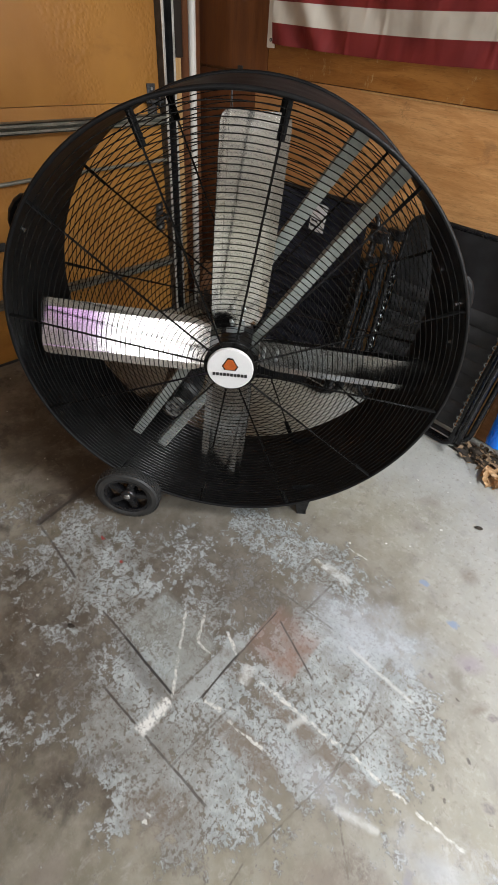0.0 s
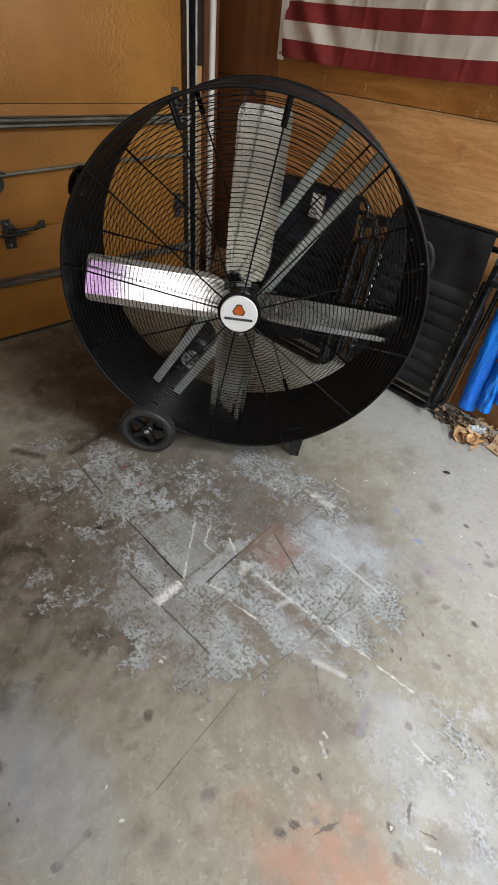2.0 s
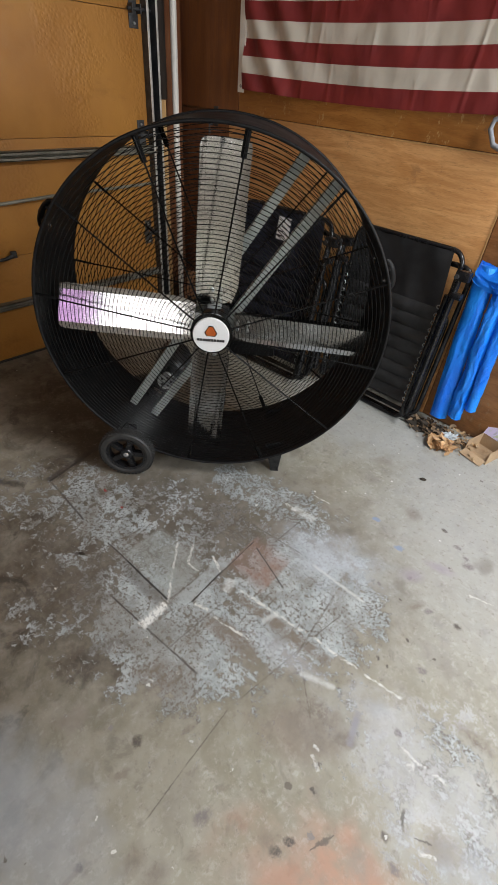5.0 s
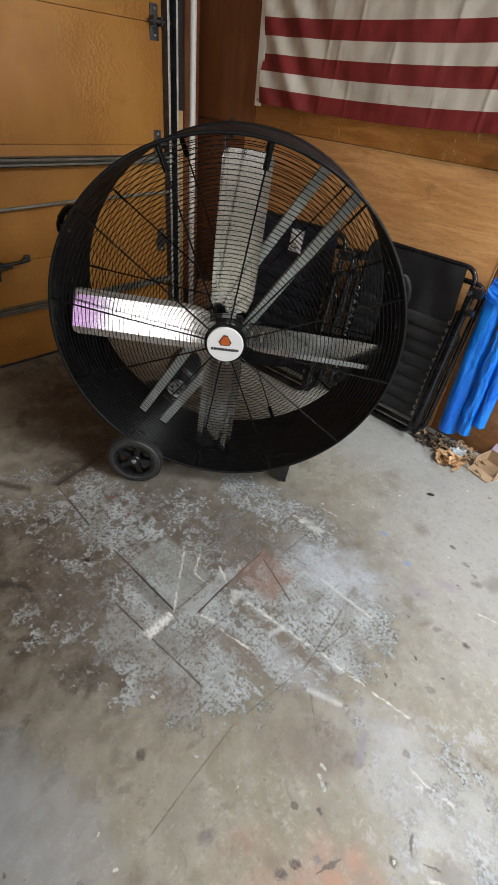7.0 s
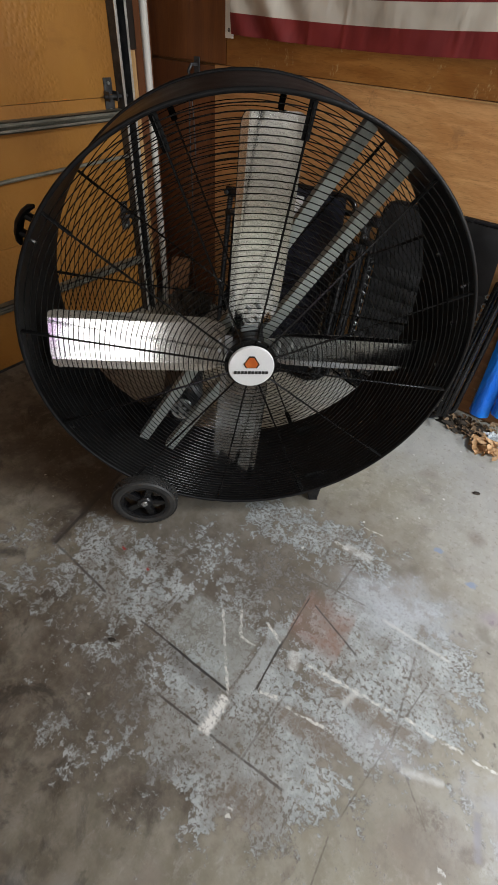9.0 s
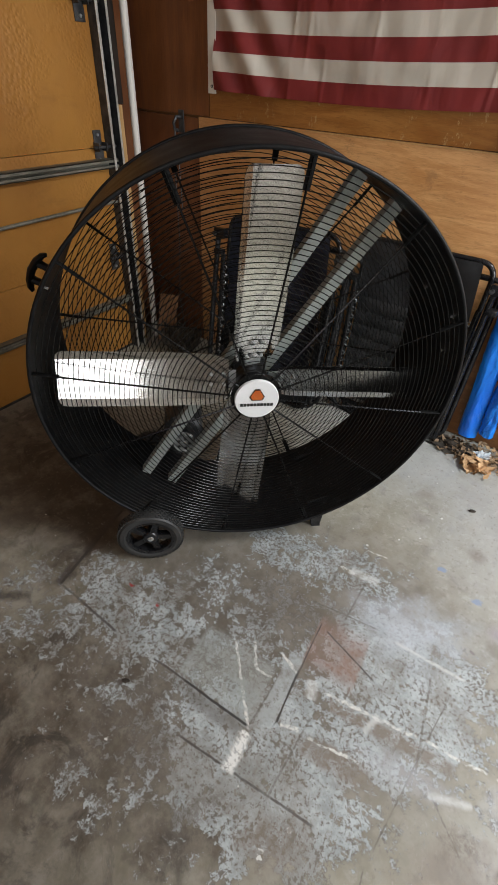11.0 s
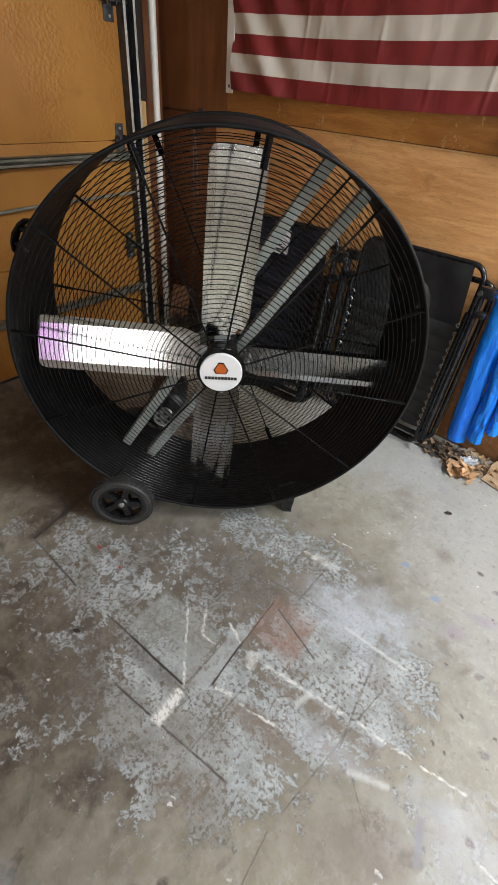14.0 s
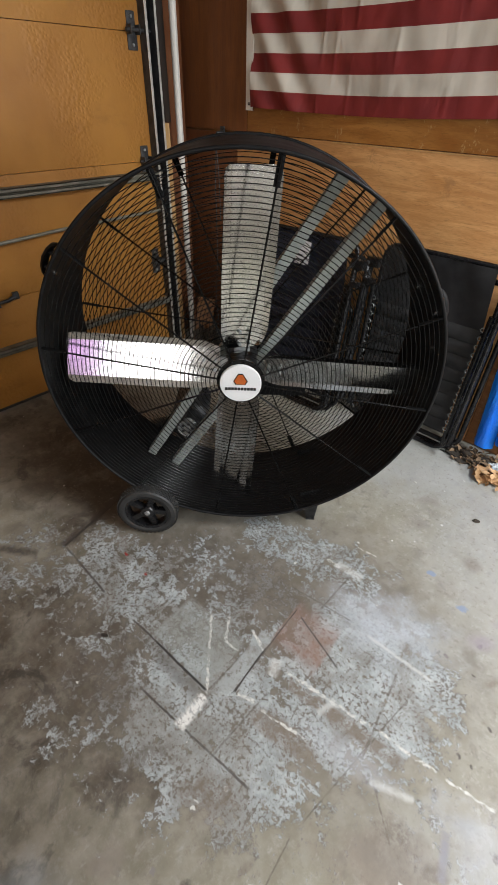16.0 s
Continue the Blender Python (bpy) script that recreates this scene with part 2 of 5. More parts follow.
def blade_metal():
    g = Graph("brushed_blade_aluminium")
    brush = g.noise(40, 4, 0.6, stretch=(0.6, 8, 8))
    blot = g.noise(5, 3)
    g.bump(brush, 0.04, 0.0005)
    return g.out(g.mix(g.ramp(blot, 0.35, 0.65), (0.50, 0.50, 0.49), (0.60, 0.60, 0.59)), g.ramp(brush, 0.3, 0.7, 0.10, 0.17), 1.0)


def door_paint():
    g = Graph("orange_door_hardboard")
    big = g.noise(1.6, 4)
    mid = g.noise(16, 5, 0.65)
    stain = g.ramp(g.noise(4.5, 6, 0.65, stretch=(1, 0.6, 1.4)), 0.56, 0.74, 0, 0.5)
    col = g.mix(g.ramp(big, 0.35, 0.65), (0.345, 0.146, 0.024), (0.435, 0.200, 0.038))
    col = g.mix(stain, col, (0.26, 0.105, 0.02))
    blister = g.node("ShaderNodeTexVoronoi", feature="SMOOTH_F1")
    g.put(blister.inputs["Vector"], g.pos)
    blister.inputs["Scale"].default_value = 70
    h = g.math("ADD", g.math("MULTIPLY", blister.outputs["Distance"], g.ramp(g.noise(2.6, 3), 0.40, 0.56)), g.math("MULTIPLY", mid, 0.25))
    g.bump(h, 0.6, 0.005)
    return g.out(col, g.ramp(mid, 0.3, 0.7, 0.42, 0.6))


def tarp_plastic():
    g = Graph("blue_tarpaulin")
    w = g.noise(11, 5, 0.55, stretch=(1.6, 1.6, 0.35), warp=0.8)
    fine = g.noise(34, 5, 0.6, stretch=(1, 1, 0.7), warp=1.5)
    crease = g.node("ShaderNodeTexVoronoi", feature="DISTANCE_TO_EDGE")
    warp = g.node("ShaderNodeVectorMath", operation="MULTIPLY_ADD")
    soft = g.node("ShaderNodeTexNoise")
    g.put(soft.inputs["Vector"], g.pos)
    soft.inputs["Scale"].default_value = 10
    g.put(warp.inputs[0], soft.outputs["Color"]), g.put(warp.inputs[1], (0.14, 0.14, 0.14)), g.put(warp.inputs[2], g.pos)
    g.put(crease.inputs["Vector"], warp.outputs[0])
    crease.inputs["Scale"].default_value = 38
    sep = g.node("ShaderNodeSeparateXYZ")
    g.put(sep.inputs[0], g.pos)
    crinkled = g.ramp(sep.outputs[0], -0.06, -0.02, 0.12, 0.34)
    g.bump(g.math("ADD", g.math("MULTIPLY", g.ramp(crease.outputs["Distance"], 0.0, 0.08), crinkled), g.math("ADD", w, g.math("MULTIPLY", fine, 0.55))), 0.8, 0.009)
    return g.out(g.mix(g.ramp(w, 0.35, 0.65), (0.003, 0.145, 0.74), (0.008, 0.26, 0.93)), g.ramp(w, 0.3, 0.7, 0.26, 0.42))


def printed_card():
    g = Graph("printed_box_flap")
    a = g.noise(18, 4, vec=None)
    b = g.noise(9, 3)
    col = g.mix(g.ramp(a, 0.44, 0.52), (0.42, 0.46, 0.30), (0.55, 0.48, 0.66))
    col = g.mix(g.ramp(b, 0.56, 0.62), col, (0.20, 0.26, 0.16))
    return g.out(col, 0.35)


def floor_concrete(name, x_low, x_high):
    """Worn slab: bare tan concrete, flaking grey paint, oil dirt, overspray lines."""
    g = Graph(name)
    geo = g.node("ShaderNodeNewGeometry").outputs["Position"]
    wob = g.node("ShaderNodeTexNoise")
    g.put(wob.inputs["Vector"], geo)
    wob.inputs["Scale"].default_value, wob.inputs["Detail"].default_value = 9, 5
    off = g.node("ShaderNodeVectorMath", operation="SUBTRACT")
    g.put(off.inputs[0], wob.outputs["Color"]), g.put(off.inputs[1], (0.5, 0.5, 0.5))

    def warped(amount):
        s = g.node("ShaderNodeVectorMath", operation="SCALE")
        g.put(s.inputs[0], off.outputs[0])
        s.inputs["Scale"].default_value = amount
        a = g.node("ShaderNodeVectorMath", operation="MULTIPLY_ADD")
        g.put(a.inputs[0], s.outputs[0]), g.put(a.inputs[1], (1, 1, 0)), g.put(a.inputs[2], geo)
        return a.outputs[0]

    def crumbled(vec, scale, amount):
        """The same place with a small ragged offset."""
        n = g.node("ShaderNodeTexNoise")
        g.put(n.inputs["Vector"], geo)
        n.inputs["Scale"].default_value, n.inputs["Detail"].default_value, n.inputs["Roughness"].default_value = scale, 4, 0.7
        c = g.node("ShaderNodeVectorMath", operation="SUBTRACT")
        g.put(c.inputs[0], n.outputs["Color"]), g.put(c.inputs[1], (0.5, 0.5, 0.5))
        a = g.node("ShaderNodeVectorMath", operation="MULTIPLY_ADD")
        g.put(a.inputs[0], c.outputs[0]), g.put(a.inputs[1], (amount, amount, 0)), g.put(a.inputs[2], vec)
        return a.outputs[0]

    wide, slight, straight = warped(0.30), crumbled(warped(0.02), 55, 0.028), crumbled(warped(0.006), 70, 0.006)
    chipped = crumbled(warped(0.02), 42, 0.022)

    def outside(x0, x1, margin):
        return max(x0, x1) + margin < x_low or min(x0, x1) - margin > x_high

    def spot(x, y, rx, ry, turn=0, soft=0.5, vec=None):
        if outside(x, x, max(rx, ry) * (1 + soft * 0.5) + (0.05 if vec else 0.16)):
            return 0.0
        m = g.node("ShaderNodeMapping", vector_type="TEXTURE")
        g.put(m.inputs[0], vec or wide)
        m.inputs["Location"].default_value = (x, y, 0)
        m.inputs["Rotation"].default_value = (0, 0, radians(turn))
        m.inputs["Scale"].default_value = (rx, ry, 1)
        flat = g.node("ShaderNodeVectorMath", operation="MULTIPLY")
        g.put(flat.inputs[0], m.outputs[0]), g.put(flat.inputs[1], (1, 1, 0))
        n = g.node("ShaderNodeVectorMath", operation="LENGTH")
        g.put(n.inputs[0], flat.outputs[0])
        return g.ramp(n.outputs["Value"], 1 + soft * 0.5, 1 - soft * 0.5)

    def line(x0, y0, x1, y1, width, soft=0.9, vec=None):
        """A straight bar with ragged ends."""
        if outside(x0, x1, 0.05):
            return 0.0
        half, turn = math.hypot(x1 - x0, y1 - y0) / 2, math.atan2(y1 - y0, x1 - x0)
        c = g.node("ShaderNodeVectorMath", operation="SUBTRACT")
        g.put(c.inputs[0], vec or straight), g.put(c.inputs[1], ((x0 + x1) / 2, (y0 + y1) / 2, 0))
        ends = []
        for ax, ay, size in ((math.cos(turn), math.sin(turn), half), (-math.sin(turn), math.cos(turn), width)):
            d = g.node("ShaderNodeVectorMath", operation="DOT_PRODUCT")
            g.put(d.inputs[0], c.outputs[0]), g.put(d.inputs[1], (ax / size, ay / size, 0))
            ends.append(g.math("ABSOLUTE", d.outputs["Value"]))
        return g.math("MULTIPLY", g.ramp(ends[0], 1.04, 0.90), g.ramp(ends[1], 1 + soft * 0.5, 1 - soft * 0.5))

    def union(*masks):
        found = [k for k in masks if not isinstance(k, float)]
        return functools.reduce(lambda a, b: g.math("MAXIMUM", a, b), found) if found else 0.0

    cloud = g.noise(2.3, 5, 0.6, vec=geo)
    mottle = g.noise(11, 7, 0.65, vec=geo)
    grit = g.noise(70, 5, 0.7, vec=geo)
    flake = g.noise(30, 9, 0.80, vec=geo)
    flake2 = g.noise(7.5, 9, 0.70, vec=geo)
    pit = g.noise(85, 6, 0.72, vec=geo)
    # bare slab
    col = g.mix(g.ramp(cloud, 0.35, 0.65), (0.238, 0.222, 0.165), (0.330, 0.313, 0.252))
    col = g.mix(g.ramp(mottle, 0.40, 0.66, 0, 0.6), col, (0.375, 0.362, 0.310))
    col = g.mix(g.ramp(mottle, 0.56, 0.72, 0, 0.45), col, (0.205, 0.187, 0.155))
    col = g.mix(g.ramp(flake2, 0.42, 0.6, 0, 0.55), col, (0.285, 0.272, 0.205))
    col = g.mix(g.ramp(flake, 0.50, 0.62, 0, 0.45), col, (0.47, 0.455, 0.415))
    col = g.mix(g.ramp(g.noise(17, 6, 0.62, vec=geo, warp=0.5), 0.55, 0.68, 0, 0.55), col, (0.185, 0.168, 0.138))
    col = g.mix(g.ramp(g.noise(4.2, 6, 0.6, vec=geo), 0.52, 0.66, 0, 0.45), col, (0.225, 0.205, 0.175))
    col = g.mix(g.ramp(g.noise(40, 5, 0.65, vec=geo, stretch=(1.0, 0.5, 1)), 0.60, 0.69, 0, 0.5), col, (0.46, 0.45, 0.42))
    # cool window sheen put into the floor colour, with some real pale paint
    haze = union(spot(0.25, 1.5, 0.5, 0.7, 20, 1.2), spot(-0.55, 1.75, 0.5, 0.35, 0, 1.0), spot(0.5, 0.42, 0.3, 0.12, 15, 1.2))
    col = g.mix(g.math("MULTIPLY", haze, 0.5), col, (0.44, 0.462, 0.472))
    # oil and soil by the door side, with the fan's shade put in too
    dirt = union(spot(-0.42, -0.07, 0.15, 0.06, 30, 1.3), spot(-1.35, 0.42, 0.22, 0.10, 100, 1.2), spot(-0.9, -0.08, 0.50, 0.38, 25, 1.3), g.math("MULTIPLY", spot(-0.75, -0.45, 0.55, 0.45, 30, 1.6), 0.8), spot(-1.75, 0.66, 0.68, 0.46, 0, 1.2), spot(-1.45, 0.58, 0.36, 0.20, 0, 1.1), spot(-0.75, 0.28, 0.5, 0.36, 20, 1.2))
    col = g.mix(g.math("MULTIPLY", dirt, g.ramp(flake2, 0.32, 0.52, 0.62, 0.97)), col, g.mix(g.ramp(mottle, 0.35, 0.65), (0.062, 0.049, 0.035), (0.140, 0.117, 0.090)))
    oil = g.math("MULTIPLY", dirt, g.ramp(g.noise(5.5, 8, 0.7, vec=geo, warp=0.6), 0.50, 0.62, 0, 0.75))
    col = g.mix(oil, col, (0.030, 0.025, 0.020))
    # cast shadow left of the drum fan, put into the floor colour
    col = g.mix(g.math("MULTIPLY", spot(-1.50, 0.56, 0.40, 0.20, 5, 1.4), g.ramp(flake2, 0.36, 0.56, 0.35, 0.85)), col, (0.045, 0.036, 0.027))
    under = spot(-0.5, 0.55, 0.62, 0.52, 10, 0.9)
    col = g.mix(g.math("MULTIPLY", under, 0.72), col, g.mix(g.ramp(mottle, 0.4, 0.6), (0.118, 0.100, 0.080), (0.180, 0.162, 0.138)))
    # flaking grey paint
    cover = union(g.math("MULTIPLY", spot(-0.52, 0.36, 0.78, 0.56, 10, 1.3), 0.78), g.math("MULTIPLY", spot(-0.36, 0.19, 0.34, 0.25, 0, 0.9), 1.12),
                  g.math("MULTIPLY", spot(-0.12, 0.60, 0.30, 0.30, 20, 0.9), 1.15), g.math("MULTIPLY", spot(-0.55, 0.86, 0.40, 0.16, 15, 1.0), 0.88),
                  g.math("MULTIPLY", spot(-0.95, 0.30, 0.44, 0.20, 5, 1.1), 0.93), g.math("MULTIPLY", spot(0.50, 0.42, 0.38, 0.22, 15, 1.2), 0.74),
                  g.math("MULTIPLY", spot(-0.66, -0.02, 0.30, 0.17, 40, 1.3), 0.72), g.math("MULTIPLY", spot(-1.25, 0.10, 0.40, 0.26, 20, 1.3), 0.72))
    rag = g.math("ADD", g.math("MULTIPLY", g.math("SUBTRACT", flake, 0.5), 2.1), g.math("MULTIPLY", g.math("SUBTRACT", flake2, 0.5), 1.9))
    level = g.math("ADD", g.math("SUBTRACT", cover, 0.80), rag)
    paint = g.ramp(level, -0.015, 0.03)
    col = g.mix(paint, col, g.mix(g.ramp(g.math("ADD", g.math("MULTIPLY", grit, 0.4), g.math("MULTIPLY", mottle, 0.6)), 0.38, 0.62), (0.262, 0.285, 0.282), (0.425, 0.462, 0.468)))
    col = g.mix(g.math("MULTIPLY", paint, g.ramp(g.math("ADD", pit, g.math("MULTIPLY", g.math("SUBTRACT", flake2, 0.5), 0.5)), 0.535, 0.585, 0, 0.9)), col, (0.115, 0.098, 0.080))
    film = g.math("MULTIPLY", g.ramp(g.noise(4.6, 7, 0.66, vec=geo, warp=0.4), 0.47, 0.60, 0, 0.6), g.ramp(flake, 0.36, 0.56, 0.55, 1.0))
    col = g.mix(g.math("MULTIPLY", paint, film), col, (0.165, 0.146, 0.118))
    # edge shadow of the flakes, put into the colour as a dark rim
    rim = g.math("MULTIPLY", g.ramp(level, -0.10, -0.02), g.ramp(level, 0.03, -0.01))
    col = g.mix(g.math("MULTIPLY", rim, 0.5), col, (0.075, 0.062, 0.050))
    col = g.mix(g.math("MULTIPLY", spot(-0.14, 0.80, 0.2, 0.12, 20, 1.2), g.ramp(flake2, 0.38, 0.58, 0.15, 0.65)), col, (0.45, 0.495, 0.54))
    # soft grime smudges of a few centimetres
    smudge = g.node("ShaderNodeTexVoronoi", feature="F1")
    g.put(smudge.inputs["Vector"], warped(0.12))
    smudge.inputs["Scale"].default_value = 6.5
    sms = g.node("ShaderNodeSeparateColor")
    g.put(sms.inputs[0], smudge.outputs["Color"])
    blur = g.ramp(g.math("SUBTRACT", smudge.outputs["Distance"], g.ramp(sms.outputs[0], 0.35, 1.0, 0.0, 0.26)), 0.10, -0.10)
    col = g.mix(g.math("MULTIPLY", blur, g.ramp(sms.outputs[1], 0.0, 1.0, 0.1, 0.55)), col, g.mix(g.ramp(sms.outputs[2], 0.4, 0.6), (0.15, 0.137, 0.113), (0.23, 0.20, 0.172)))
    col = g.mix(g.ramp(g.noise(48, 6, 0.75, vec=geo), 0.54, 0.66, 0, 0.5), col, (0.19, 0.165, 0.135))
    col = g.mix(g.math("MULTIPLY", spot(-0.35, -0.45, 0.16, 0.12, 20, 1.5), 0.5), col, (0.30, 0.33, 0.36))
    col = g.mix(g.math("MULTIPLY", spot(0.14, 0.24, 0.10, 0.07, 40, 1.4), 0.5), col, (0.20, 0.155, 0.12))
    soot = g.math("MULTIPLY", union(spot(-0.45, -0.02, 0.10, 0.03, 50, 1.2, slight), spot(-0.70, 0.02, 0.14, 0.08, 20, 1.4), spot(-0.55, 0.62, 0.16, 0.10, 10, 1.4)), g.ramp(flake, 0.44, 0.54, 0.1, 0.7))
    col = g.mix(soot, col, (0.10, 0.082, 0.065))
    # rust red square and orange drop cloth stain
    col = g.mix(g.math("MULTIPLY", line(-0.415, 0.575, -0.235, 0.59, 0.085, 0.9), g.ramp(flake2, 0.38, 0.6, 0.3, 0.75)), col, (0.25, 0.15, 0.115))
    col = g.mix(g.math("MULTIPLY", spot(-0.20, 0.30, 0.11, 0.035, 8, 0.8, slight), g.ramp(flake, 0.42, 0.52, 0.3, 0.9)), col, (0.17, 0.14, 0.11))
    col = g.mix(g.math("MULTIPLY", line(-0.28, 0.425, 0.10, 0.470, 0.020, 1.0), g.ramp(flake, 0.44, 0.52, 0.1, 0.85)), col, (0.17, 0.14, 0.11))
    col = g.mix(g.math("MULTIPLY", line(-0.72, 0.32, -0.45, 0.33, 0.09, 0.3), g.ramp(flake, 0.42, 0.52, 0.85, 0.25)), col, (0.30, 0.32, 0.30))
    col = g.mix(g.math("MULTIPLY", spot(0.43, 0.045, 0.20, 0.10, 28, 1.7), g.ramp(mottle, 0.35, 0.6, 0.20, 0.70)), col, (0.47, 0.235, 0.15))
    # straight overspray and joint lines; shadow of a raised tile edge put into colour
    dark = union(line(-0.60, 0.095, -0.17, 0.139, 0.003), line(-1.26, 0.214, -0.96, 0.205, 0.004), line(-0.80, 0.213, -0.674, 0.221, 0.003),
                 line(-1.27, 0.20, -1.36, 0.62, 0.016, 1.4), line(-1.36, 0.6, -1.42, 1.2, 0.012, 1.4), line(-1.30, 0.12, -1.45, 0.02, 0.016, 1.5), line(-0.385, 0.628, -0.185, 0.566, 0.003),
                 line(-0.378, 0.275, -0.412, 0.646, 0.0022))
    edge = union(line(-1.262, 0.205, -1.35, 0.60, 0.006, 1.0), line(-0.68, 0.220, -0.436, 0.231, 0.0036, 0.7), line(-0.376, 0.285, -0.40, 0.46, 0.0028, 0.7))
    smear = g.math("MULTIPLY", spot(-0.56, 0.205, 0.13, 0.022, 2, 1.4, slight), 0.6)
    col = g.mix(smear, col, (0.10, 0.088, 0.075))
    col = g.mix(g.math("MULTIPLY", edge, 0.95), col, (0.025, 0.022, 0.02))
    faint = union(line(-0.438, 0.23, -0.439, 0.434, 0.003), line(-0.04, 0.69, 0.006, 0.40, 0.0032), line(0.027, 0.664, -0.03, 0.18, 0.002), line(-0.35, 0.70, -0.35, 0.925, 0.0035),
                  line(-0.457, 0.80, -0.461, 0.92, 0.005), line(0.047, 0.387, 0.156, 0.295, 0.0025), line(-0.48, 0.70, -0.24, 0.737, 0.003),
                  line(-0.303, 0.11, -0.300, 0.36, 0.003), line(-0.437, 0.11, -0.432, 0.215, 0.003), line(-0.036, 0.144, 0.005, -0.187, 0.002))
    col = g.mix(g.math("MULTIPLY", dark, g.ramp(flake2, 0.35, 0.55, 0.35, 0.9)), col, (0.055, 0.046, 0.04))
    col = g.mix(g.math("MULTIPLY", faint, g.ramp(flake, 0.40, 0.55, 0.15, 0.7)), col, (0.10, 0.085, 0.07))
    col = g.mix(g.math("MULTIPLY", line(-0.408, 0.26, -0.425, 0.50, 0.022, 0.3), g.ramp(flake, 0.36, 0.50, 0.15, 0.8)), col, (0.33, 0.35, 0.345))
    # thin chipped white streaks, then wider soft smears
    whites = union(line(-0.619, 0.419, -0.433, 0.226, 0.0040, 0.7, chipped), line(-0.565, 0.456, -0.514, 0.386, 0.0050, 0.7, chipped), line(-0.514, 0.386, -0.452, 0.389, 0.0036, 0.7, chipped),
                   line(-0.47, 0.476, -0.40, 0.445, 0.0043, 0.7, chipped), line(-0.30, 0.446, -0.02, 0.491, 0.0050, 0.7, chipped), line(0.003, 0.50, 0.173, 0.519, 0.0043, 0.7, chipped),
                   line(0.194, 0.521, 0.324, 0.542, 0.0036, 0.7, chipped), line(-0.365, 0.29, -0.311, 0.309, 0.0043, 0.7, chipped), line(-0.282, 0.309, -0.132, 0.338, 0.0036, 0.7, chipped),
                   line(-0.413, 1.031, -0.326, 1.044, 0.0029, 0.7, chipped), line(-0.458, 0.898, -0.40, 0.900, 0.0072, 0.7, chipped), line(0.395, 0.417, 0.459, 0.428, 0.0032, 0.7, chipped), line(0.495, 0.43, 0.523, 0.433, 0.0029, 0.7, chipped),
                   line(0.31, 1.055, 0.40, 1.085, 0.0036, 0.7, chipped))
    col = g.mix(g.math("MULTIPLY", whites, g.math("MULTIPLY", g.ramp(flake, 0.43, 0.53, 0.08, 1.0), g.ramp(pit, 0.40, 0.54, 0.35, 0.95))), col, (0.64, 0.64, 0.60))
    softs = union(line(-0.42, 0.905, -0.31, 0.915, 0.016, 1.6), line(-0.325, 0.40, -0.345, 0.458, 0.016, 1.4), line(0.047, 0.374, 0.157, 0.42, 0.008, 1.8),
                  line(-0.18, 0.73, 0.06, 0.739, 0.005, 1.8), line(-0.154, 0.416, -0.135, 0.483, 0.008, 1.8))
    col = g.mix(g.math("MULTIPLY", softs, g.ramp(flake, 0.36, 0.56, 0.25, 0.7)), col, (0.58, 0.59, 0.57))
    col = g.mix(g.math("MULTIPLY", line(-0.425, 0.107, -0.437, 0.215, 0.017, 0.9, chipped), g.ramp(pit, 0.40, 0.52, 0.2, 1.0)), col, (0.70, 0.70, 0.67))
    # chalky lilac haze and flaking pale paint
    chalk = union(spot(0.30, 0.47, 0.09, 0.05, 10, 1.4), spot(-0.17, 0.80, 0.12, 0.07, 15, 1.4), spot(-0.02, 0.385, 0.12, 0.03, 8, 1.4, slight))
    col = g.mix(g.math("MULTIPLY", chalk, 0.36), col, (0.45, 0.47, 0.51))
    pale = g.math("MULTIPLY", union(spot(0.48, 0.36, 0.22, 0.13, -10, 1.2), spot(0.46, 0.60, 0.12, 0.04, 20, 1.2)), g.ramp(flake, 0.46, 0.56, 0.0, 0.7))
    col = g.mix(pale, col, (0.46, 0.465, 0.475))
    col = g.mix(g.math("MULTIPLY", line(0.25, 0.40, 0.272, 0.316, 0.008, 1.6), 0.5), col, (0.24, 0.235, 0.29))
    grime = union(spot(0.15, 0.325, 0.05, 0.03, 10, 1.2, slight), spot(0.255, 0.317, 0.035, 0.02, 50, 1.0, slight), spot(0.53, 0.60, 0.05, 0.02, 0, 1.2, slight), spot(-0.25, 0.05, 0.08, 0.05, 40, 1.3, slight))
    col = g.mix(g.math("MULTIPLY", grime, g.ramp(flake, 0.42, 0.54, 0.2, 0.75)), col, (0.17, 0.14, 0.11))
    # drips and oil spots, each with its own size
    def blots(*rows):
        return union(*[spot(x, y, a, b, turn, 0.9, slight) for x, y, a, b, turn in rows])

    mauve = blots((0.259, 1.184, 0.022, 0.016, 30), (0.236, 1.213, 0.014, 0.010, 0), (0.189, 1.242, 0.016, 0.010, 20), (0.240, 0.881, 0.017, 0.011, 50), (0.324, 0.669, 0.015, 0.011, 40),
                  (0.122, 0.956, 0.009, 0.009, 0), (0.053, 0.848, 0.008, 0.008, 0), (0.363, 0.452, 0.011, 0.010, 0), (0.326, 0.671, 0.014, 0.009, 30), (0.10, -0.082, 0.014, 0.024, -25),
                  (0.502, 0.181, 0.012, 0.010, 0))
    col = g.mix(g.math("MULTIPLY", mauve, g.ramp(pit, 0.38, 0.56, 0.35, 0.8)), col, (0.165, 0.145, 0.150))
